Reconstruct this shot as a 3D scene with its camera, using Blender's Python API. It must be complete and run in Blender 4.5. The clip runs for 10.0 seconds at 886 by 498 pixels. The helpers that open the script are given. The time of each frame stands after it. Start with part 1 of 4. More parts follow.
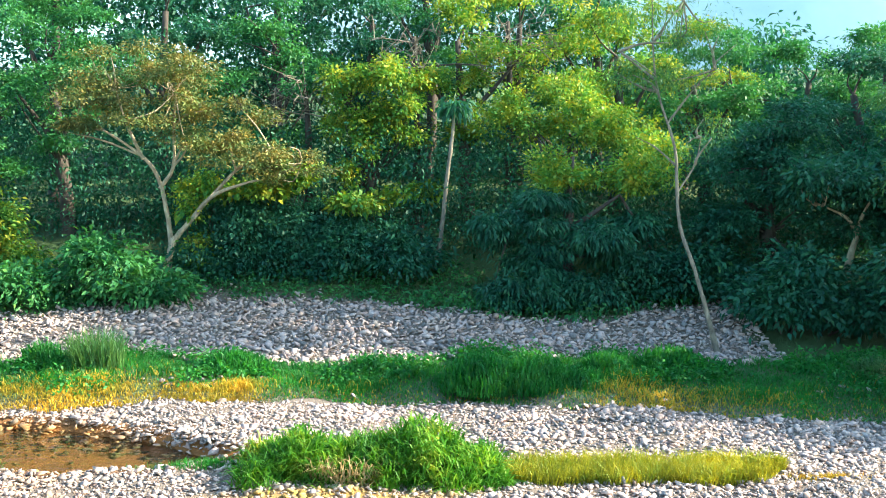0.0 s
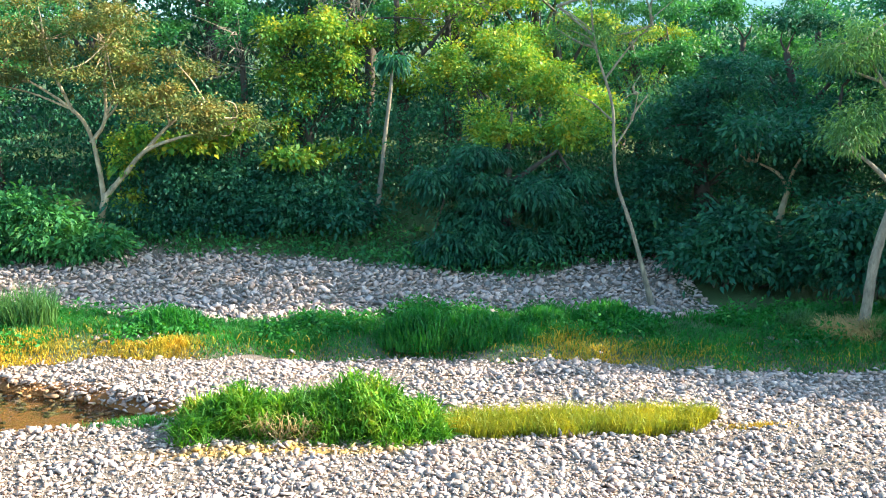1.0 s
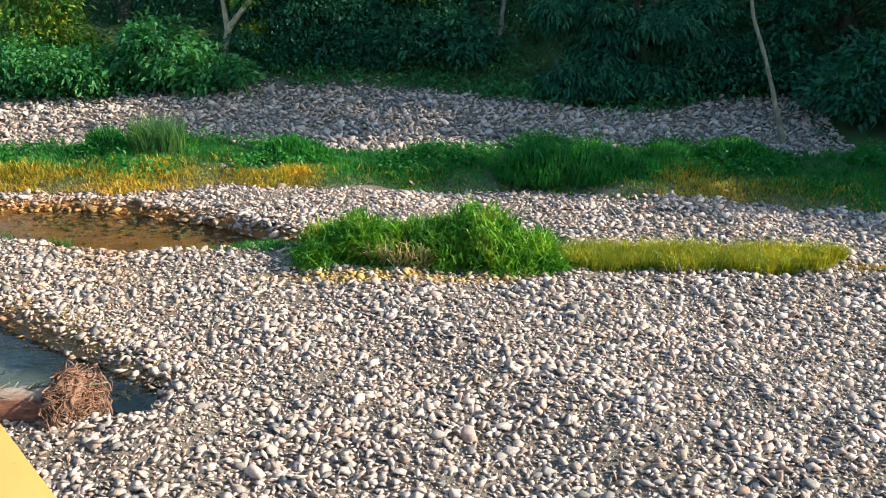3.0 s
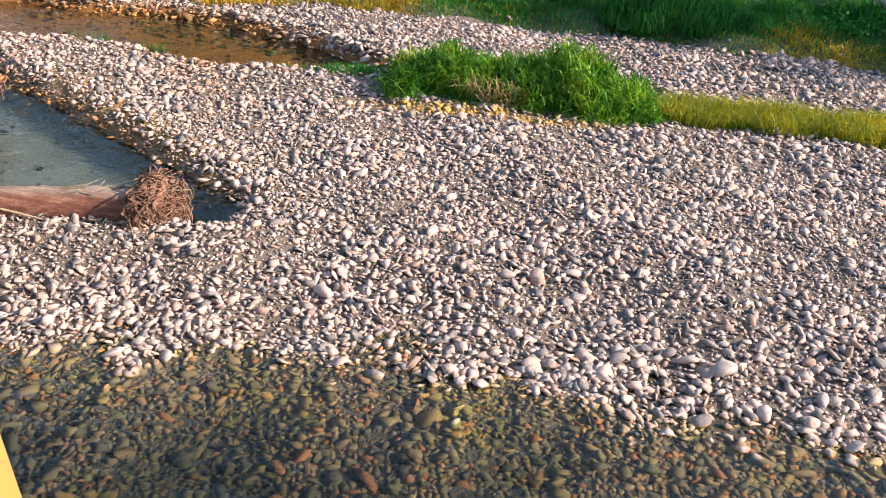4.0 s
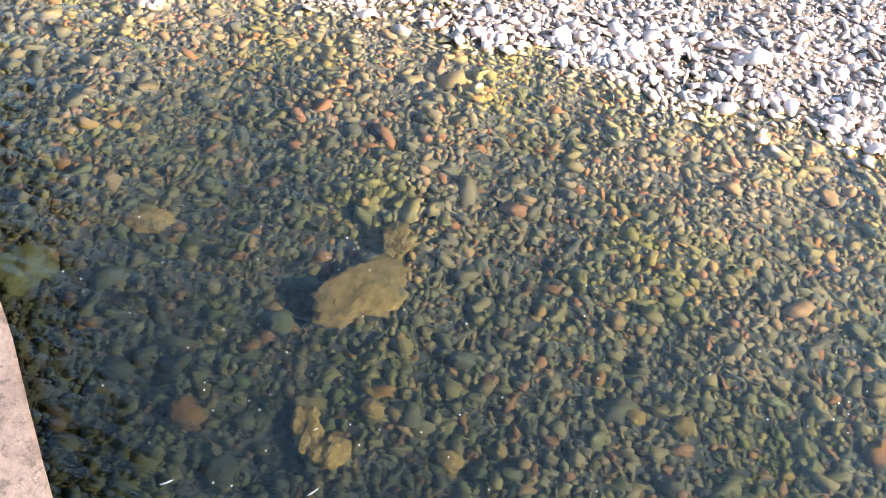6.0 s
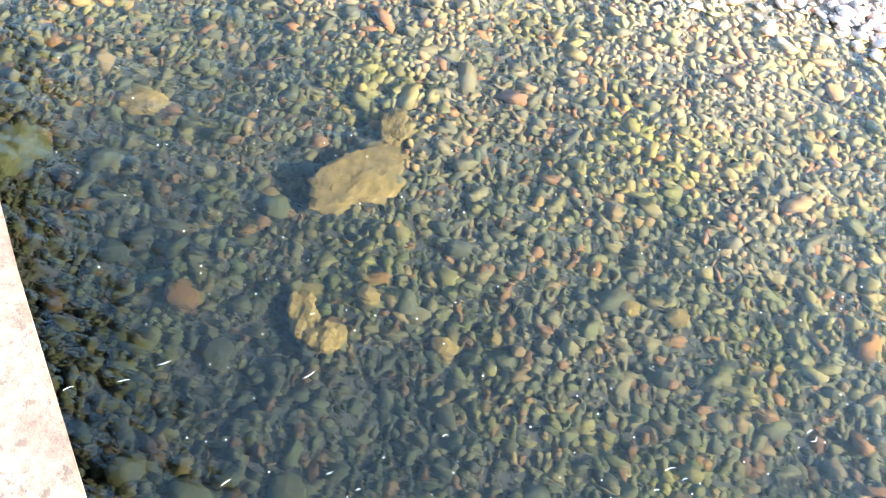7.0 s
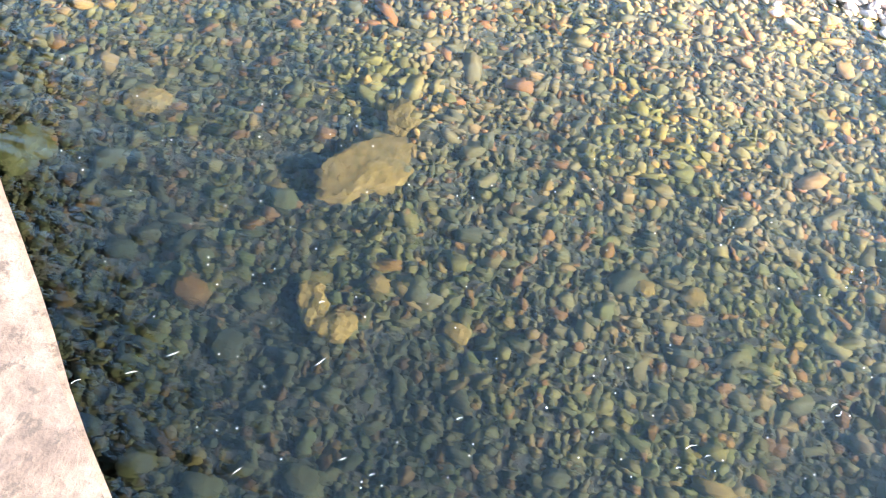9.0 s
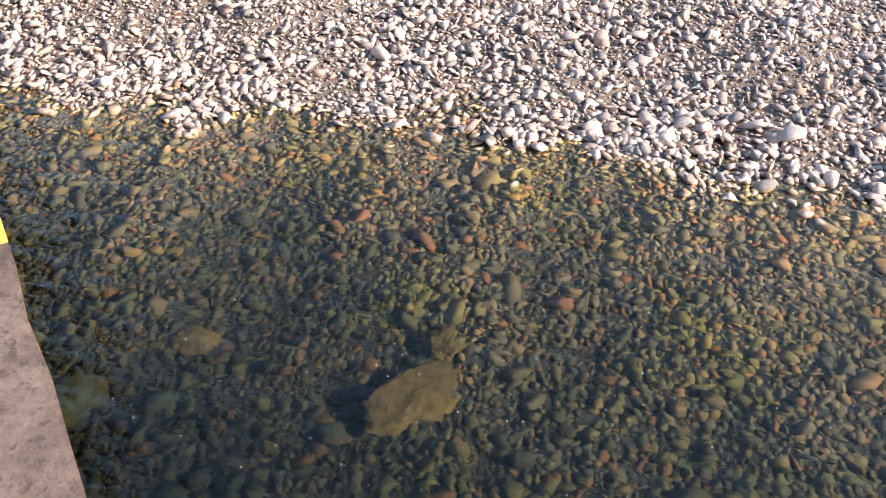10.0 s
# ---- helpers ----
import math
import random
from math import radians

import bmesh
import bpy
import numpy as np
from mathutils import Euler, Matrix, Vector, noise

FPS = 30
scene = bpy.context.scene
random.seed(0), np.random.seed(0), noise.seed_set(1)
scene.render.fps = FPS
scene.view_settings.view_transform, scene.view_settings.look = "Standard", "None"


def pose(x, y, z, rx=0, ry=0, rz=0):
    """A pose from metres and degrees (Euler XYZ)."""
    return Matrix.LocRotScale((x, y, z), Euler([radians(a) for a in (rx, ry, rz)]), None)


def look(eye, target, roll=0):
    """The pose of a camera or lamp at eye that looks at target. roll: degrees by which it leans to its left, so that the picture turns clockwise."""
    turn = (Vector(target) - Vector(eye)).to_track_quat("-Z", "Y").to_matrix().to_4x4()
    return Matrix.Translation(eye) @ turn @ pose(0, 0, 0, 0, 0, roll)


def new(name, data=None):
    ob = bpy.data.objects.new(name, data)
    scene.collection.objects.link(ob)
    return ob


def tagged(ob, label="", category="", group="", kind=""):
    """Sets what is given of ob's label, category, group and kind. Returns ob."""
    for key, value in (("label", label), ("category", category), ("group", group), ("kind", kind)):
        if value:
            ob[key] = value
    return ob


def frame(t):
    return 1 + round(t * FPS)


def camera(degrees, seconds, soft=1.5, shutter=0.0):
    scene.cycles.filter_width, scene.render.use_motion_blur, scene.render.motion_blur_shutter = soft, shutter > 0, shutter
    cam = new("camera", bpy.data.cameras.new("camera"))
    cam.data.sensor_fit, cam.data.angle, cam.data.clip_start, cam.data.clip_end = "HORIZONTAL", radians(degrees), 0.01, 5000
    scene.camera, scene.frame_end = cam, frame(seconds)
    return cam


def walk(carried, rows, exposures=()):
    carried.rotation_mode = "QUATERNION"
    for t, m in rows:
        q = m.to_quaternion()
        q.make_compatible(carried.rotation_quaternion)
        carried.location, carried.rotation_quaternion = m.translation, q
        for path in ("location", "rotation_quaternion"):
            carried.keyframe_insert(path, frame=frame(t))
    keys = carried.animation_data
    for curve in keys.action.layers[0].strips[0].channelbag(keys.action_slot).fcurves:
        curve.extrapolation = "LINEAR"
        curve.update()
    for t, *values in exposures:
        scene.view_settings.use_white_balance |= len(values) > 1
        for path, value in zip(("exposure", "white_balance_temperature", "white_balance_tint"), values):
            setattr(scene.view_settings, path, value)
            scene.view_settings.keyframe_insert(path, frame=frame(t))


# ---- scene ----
cam = camera(47.17, 10.0, soft=1.0)

# the bridge walker leans over the guardrail and tips the view down to the water
PATH = [
    (0.0, pose(-0.000, -0.000, 6.000, 82.00, 0.00, 0.00)),
    (0.5, pose(-0.002, 0.012, 6.007, 81.34, -0.33, -2.39)),
    (1.0, pose(0.010, 0.012, 6.005, 79.48, -0.44, -3.41)),
    (1.5, pose(0.024, 0.047, 5.985, 76.76, -0.40, -3.52)),
    (2.0, pose(0.029, 0.074, 5.966, 76.07, -0.18, -2.66)),
    (2.2, pose(0.028, 0.077, 5.964, 75.50, 0.46, -0.06)),
    (3.3, pose(0.054, 0.181, 5.743, 67.78, -0.48, 4.79)),
    (3.5, pose(0.075, 0.218, 5.731, 65.77, -1.37, 6.52)),
    (4.0, pose(0.136, 0.260, 5.704, 61.39, -2.80, 10.24)),
    (4.5, pose(0.155, 0.287, 5.678, 57.18, -3.52, 11.74)),
    (5.0, pose(0.154, 0.311, 5.672, 52.25, -4.49, 12.77)),
    (5.5, pose(0.161, 0.320, 5.657, 47.40, -5.36, 13.82)),
    (6.0, pose(0.159, 0.328, 5.667, 42.10, -6.01, 14.71)),
    (6.2, pose(0.188, 0.317, 5.707, 40.11, -6.14, 15.14)),
    (7.5, pose(0.133, 0.347, 5.512, 35.45, -7.15, 15.35)),
    (8.0, pose(0.218, 0.242, 5.425, 35.76, -6.79, 15.51)),
    (8.5, pose(0.277, 0.177, 5.356, 36.47, -6.38, 15.41)),
    (9.0, pose(0.266, 0.185, 5.370, 37.60, -4.99, 14.44)),
    (9.5, pose(0.184, 0.268, 5.433, 41.81, -3.30, 13.61)),
    (10.0, pose(0.157, 0.297, 5.522, 48.75, -1.09, 13.21)),
]
walk(cam, PATH, [(0.0, 2.2, 5950, -10), (0.5, 2.25, 6000, -9), (1.0, 2.2, 6050, -9), (2.0, 1.7, 6000, -12), (3.5, 1.1, 6100, -3), (4.0, 1.1, 6250, 6), (4.5, 1.2, 6250, 8), (5.5, 1.75, 6150, 5),
                 (6.2, 2.8, 6050, 0), (7.5, 3.45, 6050, -3), (8.8, 3.3, 6050, -3), (9.5, 2.25, 6050, 0), (10.0, 1.5, 6150, 5)])
# ---- sky and sun ----
SUN_AZ, SUN_EL = radians(91), radians(30)
world = bpy.data.worlds.new("sky")
world.use_nodes = True
scene.world = world
sky = world.node_tree.nodes.new("ShaderNodeTexSky")
sky.sky_type, sky.sun_disc = 'NISHITA', False
sky.sun_elevation, sky.sun_rotation = SUN_EL, SUN_AZ
sky.air_density, sky.dust_density, sky.ozone_density = 1.2, 1.5, 2.2
world.node_tree.links.new(sky.outputs[0], world.node_tree.nodes["Background"].inputs[0])
world.node_tree.nodes["Background"].inputs[1].default_value = 0.15
sun = new("sun", bpy.data.lights.new("sun", 'SUN'))
sun.data.energy, sun.data.angle, sun.data.color = 5.0, radians(0.6), (1.0, 0.775, 0.61)
SUN_DIR = Vector((math.sin(SUN_AZ) * math.cos(SUN_EL), math.cos(SUN_AZ) * math.cos(SUN_EL), math.sin(SUN_EL)))
sun.matrix_world = look((0, 0, 0), -SUN_DIR)

rng = np.random.default_rng(7)


# ---- node helpers ----
def material(name):
    m = bpy.data.materials.new(name)
    m.use_nodes = True
    nt = m.node_tree
    return m, nt, nt.nodes["Principled BSDF"], nt.nodes["Material Output"]


def node(nt, kind, **values):
    n = nt.nodes.new(kind)
    for key, value in values.items():
        n.inputs[key.replace("_", " ")].default_value = value
    return n


def ramp(nt, source, stops, mode='LINEAR'):
    n = nt.nodes.new("ShaderNodeValToRGB")
    n.color_ramp.interpolation = mode
    while len(n.color_ramp.elements) < len(stops):
        n.color_ramp.elements.new(0.5)
    for e, (at, c) in zip(n.color_ramp.elements, stops):
        e.position, e.color = at, (*c, 1) if len(c) == 3 else c
    nt.links.new(source, n.inputs[0])
    return n.outputs[0]


def palette(*colours):
    return [(i / max(1, len(colours) - 1), c) for i, c in enumerate(colours)]


def mixed(nt, factor, a, b, blend='MIX'):
    n = nt.nodes.new("ShaderNodeMix")
    n.data_type, n.blend_type = 'RGBA', blend
    for k, v in ((0, factor), (6, a), (7, b)):
        if hasattr(v, "is_output"):
            nt.links.new(v, n.inputs[k])
        else:
            n.inputs[k].default_value = v if k == 0 else (*v, 1)
    return n.outputs[2]


def noise_of(nt, scale, detail=4.0, rough=0.6, vector=None):
    n = node(nt, "ShaderNodeTexNoise", Scale=scale, Detail=detail, Roughness=rough)
    if vector is None:
        vector = nt.nodes.new("ShaderNodeNewGeometry").outputs["Position"]
    nt.links.new(vector, n.inputs["Vector"])
    return n.outputs[0]


def bumped(nt, bsdf, height, strength, distance):
    b = node(nt, "ShaderNodeBump", Strength=strength, Distance=distance)
    nt.links.new(height, b.inputs["Height"])
    nt.links.new(b.outputs[0], bsdf.inputs["Normal"])


def spread(nt, value, lo, hi):
    n = nt.nodes.new("ShaderNodeMapRange")
    n.inputs[1].default_value, n.inputs[2].default_value = lo, hi
    nt.links.new(value, n.inputs[0])
    return n.outputs[0]


def height_of(nt):
    sep = nt.nodes.new("ShaderNodeSeparateXYZ")
    nt.links.new(nt.nodes.new("ShaderNodeNewGeometry").outputs["Position"], sep.inputs[0])
    return sep.outputs[2]


# ---- materials ----
DRY = palette((.46, .355, .315), (.37, .31, .29), (.48, .385, .345), (.27, .235, .225), (.43, .32, .275), (.39, .335, .32), (.52, .42, .38),
              (.33, .24, .20), (.45, .345, .30), (.20, .185, .18), (.40, .345, .32), (.47, .365, .325))
WET = palette((.30, .27, .19), (.22, .22, .17), (.33, .30, .23), (.18, .19, .165), (.28, .27, .18), (.38, .22, .14), (.25, .25, .20),
              (.31, .29, .22), (.21, .23, .16), (.40, .30, .20), (.16, .175, .15), (.28, .27, .21))


def stone_material(name, by_object):
    m, nt, p, out = material(name)
    if by_object:
        rnd = nt.nodes.new("ShaderNodeObjectInfo").outputs["Random"]
    else:
        rnd = nt.nodes.new("ShaderNodeNewGeometry").outputs["Random Per Island"]
    dry, wet = ramp(nt, rnd, DRY, 'CONSTANT'), ramp(nt, rnd, WET, 'CONSTANT')
    grain = noise_of(nt, 28.0, 5.0, 0.7)
    dry = mixed(nt, 0.55, dry, ramp(nt, grain, [(0.3, (.45, .43, .42)), (0.7, (1.25, 1.22, 1.2))]), 'MULTIPLY')
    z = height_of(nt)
    # light lost in depth is put in the colour; wet rim at water's edge
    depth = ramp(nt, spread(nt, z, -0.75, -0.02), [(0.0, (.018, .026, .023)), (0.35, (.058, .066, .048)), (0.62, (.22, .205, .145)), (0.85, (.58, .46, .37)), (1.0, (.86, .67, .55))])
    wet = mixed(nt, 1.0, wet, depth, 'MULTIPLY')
    green = spread(nt, noise_of(nt, 0.9, 4.0), 0.46, 0.66)
    wet = mixed(nt, green, wet, mixed(nt, 1.0, wet, (1.20, 1.22, .66), 'MULTIPLY'))
    rim = nt.nodes.new("ShaderNodeMath")
    rim.operation = 'ADD'
    nt.links.new(z, rim.inputs[0])
    wave = nt.nodes.new("ShaderNodeMath")
    wave.operation = 'MULTIPLY'
    wave.inputs[1].default_value = 0.05
    nt.links.new(noise_of(nt, 6.0, 2.0), wave.inputs[0])
    nt.links.new(wave.outputs[0], rim.inputs[1])
    isdry = spread(nt, rim.outputs[0], 0.028, 0.05)
    patch = nt.nodes.new("ShaderNodeMapping")
    patch.inputs["Location"].default_value, patch.inputs["Scale"].default_value = (1.6 / 1.9, -14.5 / 0.24, 0), (1 / 1.9, 1 / 0.24, 0)
    nt.links.new(nt.nodes.new("ShaderNodeNewGeometry").outputs["Position"], patch.inputs[0])
    far = nt.nodes.new("ShaderNodeVectorMath")
    far.operation = 'LENGTH'
    nt.links.new(patch.outputs[0], far.inputs[0])
    crust = nt.nodes.new("ShaderNodeMath")
    crust.operation = 'MULTIPLY'
    nt.links.new(spread(nt, far.outputs["Value"], 1.3, 0.6), crust.inputs[0])
    nt.links.new(spread(nt, noise_of(nt, 4.0, 3.0), 0.42, 0.55), crust.inputs[1])
    dry = mixed(nt, crust.outputs[0], dry, (.44, .28, .08))
    # yellow silt dried on the low stones between the pool and the creek
    sep = nt.nodes.new("ShaderNodeSeparateXYZ")
    nt.links.new(nt.nodes.new("ShaderNodeNewGeometry").outputs["Position"], sep.inputs[0])
    silt = mixed(nt, 1.0, spread(nt, sep.outputs[0], -4.6, -6.4), spread(nt, sep.outputs[1], 11.4, 12.6), 'MULTIPLY')
    silt = mixed(nt, 1.0, silt, spread(nt, z, .22, .07), 'MULTIPLY')
    dry = mixed(nt, silt, dry, mixed(nt, 1.0, dry, (.95, .62, .26), 'MULTIPLY'))
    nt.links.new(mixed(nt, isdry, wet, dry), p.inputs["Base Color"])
    p.inputs["Roughness"].default_value = 0.85
    p.inputs["Specular IOR Level"].default_value = 0.12
    bumped(nt, p, noise_of(nt, 60.0, 4.0, 0.65), 0.35, 0.01)
    return m


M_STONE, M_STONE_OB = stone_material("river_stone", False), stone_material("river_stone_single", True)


def ground_material():
    m, nt, p, out = material("river_ground")
    cover = nt.nodes.new("ShaderNodeAttribute")
    cover.attribute_name = "cover"
    fine, broad = noise_of(nt, 22.0, 6.0, 0.7), noise_of(nt, 1.7, 4.0)
    c = mixed(nt, 0.7, cover.outputs["Color"], ramp(nt, fine, [(0.3, (.5, .48, .45)), (0.7, (1.3, 1.28, 1.22))]), 'MULTIPLY')
    c = mixed(nt, 0.5, c, ramp(nt, broad, [(0.3, (.7, .7, .66)), (0.7, (1.2, 1.16, 1.1))]), 'MULTIPLY')
    nt.links.new(c, p.inputs["Base Color"])
    p.inputs["Roughness"].default_value = 0.85
    bumped(nt, p, fine, 0.8, 0.04)
    return m


M_GROUND = ground_material()


def water_material():
    m, nt, p, out = material("river_water")
    nt.nodes.remove(p)
    clear = node(nt, "ShaderNodeBsdfRefraction", Color=(.55, .61, .57, 1), Roughness=0.16, IOR=1.33)
    gloss = node(nt, "ShaderNodeBsdfGlossy", Color=(1, 1, 1, 1), Roughness=0.04)
    mix = nt.nodes.new("ShaderNodeMixShader")
    fres = node(nt, "ShaderNodeFresnel", IOR=1.37)
    pos = nt.nodes.new("ShaderNodeNewGeometry").outputs["Position"]
    stretch = nt.nodes.new("ShaderNodeMapping")
    stretch.inputs["Scale"].default_value = (0.8, 1.35, 1.0)
    nt.links.new(pos, stretch.inputs[0])
    swell, ripple = noise_of(nt, 2.6, 2.0, 0.5, stretch.outputs[0]), noise_of(nt, 9.0, 2.0, 0.5, stretch.outputs[0])
    b = node(nt, "ShaderNodeBump", Strength=0.6, Distance=0.07)
    nt.links.new(swell, b.inputs["Height"])
    c = node(nt, "ShaderNodeBump", Strength=0.6, Distance=0.022)
    nt.links.new(ripple, c.inputs["Height"])
    nt.links.new(b.outputs[0], c.inputs["Normal"])
    for shader in (clear, gloss, fres):
        nt.links.new(c.outputs[0], shader.inputs["Normal"])
    nt.links.new(fres.outputs[0], mix.inputs[0])
    nt.links.new(clear.outputs[0], mix.inputs[1])
    nt.links.new(gloss.outputs[0], mix.inputs[2])
    nt.links.new(mix.outputs[0], out.inputs[0])
    return m


M_WATER = water_material()


def leaf_material(name, colours, through_colour, share=0.4, rough=0.5):
    m, nt, p, out = material(name)
    rnd = nt.nodes.new("ShaderNodeNewGeometry").outputs["Random Per Island"]
    c = ramp(nt, mixed(nt, 0.6, rnd, spread(nt, noise_of(nt, 2.4, 3.0), 0.34, 0.68)), palette(*colours))
    # sun and shade contrast put in the colour: cool dark to warm bright clumps
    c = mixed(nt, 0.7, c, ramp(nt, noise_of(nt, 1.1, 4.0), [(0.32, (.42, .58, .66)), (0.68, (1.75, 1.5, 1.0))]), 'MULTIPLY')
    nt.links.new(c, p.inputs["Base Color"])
    p.inputs["Roughness"].default_value = rough
    p.inputs["Specular IOR Level"].default_value = 0.2
    tr = nt.nodes.new("ShaderNodeBsdfTranslucent")
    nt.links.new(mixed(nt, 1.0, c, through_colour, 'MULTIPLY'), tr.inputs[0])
    mix = node(nt, "ShaderNodeMixShader", Fac=share)
    nt.links.new(p.outputs[0], mix.inputs[1])
    nt.links.new(tr.outputs[0], mix.inputs[2])
    nt.links.new(mix.outputs[0], out.inputs[0])
    return m


# the blue of the shade is put in these green and dark leaf colours
M_LEAF = leaf_material("leaf_green", [(.034, .128, .052), (.050, .17, .058), (.042, .148, .062), (.10, .215, .048)], (1.7, 1.75, .8), 0.28)
M_LEAF_DARK = leaf_material("leaf_dark", [(.016, .072, .056), (.030, .112, .070), (.022, .090, .066), (.066, .155, .058)], (1.6, 1.75, 1.0), 0.28)
# yellow of sunlit leaves is put in the base colour here
M_LEAF_SUN_YELLOW = leaf_material("leaf_sun_yellow", [(.05, .17, .055), (.075, .21, .05), (.15, .27, .045), (.28, .31, .04), (.46, .36, .05)], (1.6, 1.5, .5), 0.3)
M_LEAF_BROWN = leaf_material("leaf_rusty", [(.055, .115, .042), (.08, .13, .045), (.16, .15, .05), (.27, .19, .058)], (1.5, 1.35, .65), 0.2)
M_LEAF_FINE = leaf_material("leaf_feathery", [(.06, .15, .06), (.09, .18, .065), (.05, .135, .055), (.14, .21, .07)], (1.6, 1.6, .8), 0.35)
M_GRASS = leaf_material("grass_green", [(.022, .125, .034), (.036, .165, .032), (.032, .14, .045), (.075, .20, .032)], (1.8, 1.7, .5))
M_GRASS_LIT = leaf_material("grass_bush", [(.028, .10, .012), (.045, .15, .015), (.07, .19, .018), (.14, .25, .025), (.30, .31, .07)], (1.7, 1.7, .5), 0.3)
M_GRASS_DRY = leaf_material("grass_yellow", [(.34, .26, .035), (.44, .30, .04), (.24, .24, .03), (.52, .34, .05)], (1.4, 1.2, .5), 0.3)
M_GRASS_OLIVE = leaf_material("grass_olive", [(.22, .27, .03), (.33, .31, .035), (.17, .24, .03), (.42, .34, .04)], (1.5, 1.35, .5))
M_STRAW = leaf_material("straw", [(.30, .22, .11), (.42, .31, .17), (.22, .16, .08)], (1.2, 1.1, .8), 0.2, 0.8)


def bark_material(name, a, b, scale=9.0):
    m, nt, p, out = material(name)
    stretch = nt.nodes.new("ShaderNodeMapping")
    stretch.inputs["Scale"].default_value = (1, 1, 0.3)
    nt.links.new(nt.nodes.new("ShaderNodeNewGeometry").outputs["Position"], stretch.inputs[0])
    n = noise_of(nt, scale, 6.0, 0.7, stretch.outputs[0])
    c = ramp(nt, n, [(0.3, a), (0.7, b)])
    c = mixed(nt, 0.6, c, ramp(nt, noise_of(nt, 2.0), [(0.35, (.6, .6, .58)), (0.65, (1.2, 1.2, 1.15))]), 'MULTIPLY')
    nt.links.new(c, p.inputs["Base Color"])
    p.inputs["Roughness"].default_value = 0.9
    bumped(nt, p, n, 0.7, 0.03)
    return m


M_BARK = bark_material("bark_pale", (.22, .165, .10), (.50, .40, .27))
M_BARK_DARK = bark_material("bark_dark", (.028, .023, .019), (.085, .068, .054))
M_BARK_GREY = bark_material("bark_grey", (.10, .085, .065), (.29, .25, .19), 14.0)
M_ROOT = bark_material("root_fibre", (.11, .052, .034), (.32, .18, .125), 20.0)


def log_material():
    m, nt, p, out = material("drift_log")
    stretch = nt.nodes.new("ShaderNodeMapping")
    stretch.inputs["Scale"].default_value = (0.5, 2.5, 2.5)
    nt.links.new(nt.nodes.new("ShaderNodeNewGeometry").outputs["Position"], stretch.inputs[0])
    n = noise_of(nt, 6.5, 8.0, 0.75, stretch.outputs[0])
    peeled = ramp(nt, n, [(0.35, (.075, .026, .017)), (0.52, (.17, .065, .04)), (0.68, (.33, .20, .14))])
    grey = ramp(nt, n, [(0.3, (.20, .16, .13)), (0.7, (.48, .41, .35))])
    # grey takes over from the reddish tone towards the log's top
    bare = spread(nt, height_of(nt), 0.43, 0.52)
    nt.links.new(mixed(nt, bare, peeled, grey), p.inputs["Base Color"])
    p.inputs["Roughness"].default_value = 0.85
    bumped(nt, p, n, 0.7, 0.03)
    return m


M_LOG = log_material()


def concrete_material():
    m, nt, p, out = material("weathered_concrete")
    fine, mid, pits = noise_of(nt, 90.0, 5.0, 0.75), noise_of(nt, 14.0, 5.0, 0.65), noise_of(nt, 60.0, 4.0, 0.7)
    c = ramp(nt, mid, [(0.3, (.062, .043, .036)), (0.48, (.112, .080, .067)), (0.66, (.158, .118, .100))])
    c = mixed(nt, 0.6, c, ramp(nt, fine, [(0.32, (.45, .4, .36)), (0.62, (1.2, 1.18, 1.15))]), 'MULTIPLY')
    c = mixed(nt, ramp(nt, pits, [(0.56, (0, 0, 0)), (0.63, (.85, .85, .85))]), c, (.052, .038, .031))
    nt.links.new(c, p.inputs["Base Color"])
    p.inputs["Roughness"].default_value = 0.92
    bumped(nt, p, mixed(nt, 0.5, fine, pits), 0.6, 0.006)
    return m


M_CONCRETE = concrete_material()


def yellow_paint():
    m, nt, p, out = material("yellow_paint")
    c = ramp(nt, noise_of(nt, 5.0, 4.0), [(0.3, (.56, .27, .05)), (0.7, (.64, .34, .085))])
    c = mixed(nt, ramp(nt, noise_of(nt, 55.0, 4.0), [(0.66, (0, 0, 0)), (0.72, (.6, .6, .6))]), c, (.40, .17, .03))
    nt.links.new(c, p.inputs["Base Color"])
    p.inputs["Roughness"].default_value = 0.45
    return m


M_YELLOW = yellow_paint()


def plain(name, a, b, scale, rough=0.9):
    m, nt, p, out = material(name)
    nt.links.new(ramp(nt, noise_of(nt, scale, 6.0, 0.65), [(0.3, a), (0.7, b)]), p.inputs["Base Color"])
    p.inputs["Roughness"].default_value = rough
    p.inputs["Specular IOR Level"].default_value = 0.05
    bumped(nt, p, noise_of(nt, scale * 3, 4.0), 0.6, 0.02)
    return m


# the distance haze is put in the hill's pale blue base colour
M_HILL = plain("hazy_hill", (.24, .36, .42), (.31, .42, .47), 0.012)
# near-white for the flecks added on the water
M_FLECK = plain("foam", (.70, .72, .72), (.82, .84, .84), 40.0)
M_ALGAE = plain("algae_crust", (.045, .036, .014), (.125, .088, .032), 11.0)


# ---- mesh helpers ----
def mesh_of(name, verts, faces, mat, smooth=False):
    verts, faces = np.asarray(verts, np.float32), np.asarray(faces, np.int32)
    me = bpy.data.meshes.new(name)
    k = faces.shape[1]
    me.vertices.add(len(verts))
    me.vertices.foreach_set("co", verts.ravel())
    me.loops.add(faces.size)
    me.loops.foreach_set("vertex_index", faces.ravel())
    me.polygons.add(len(faces))
    me.polygons.foreach_set("loop_start", np.arange(0, faces.size, k, dtype=np.int32))
    me.polygons.foreach_set("loop_total", np.full(len(faces), k, np.int32))
    if smooth:
        me.polygons.foreach_set("use_smooth", np.ones(len(faces), bool))
    me.materials.append(mat)
    me.update(calc_edges=True)
    return me


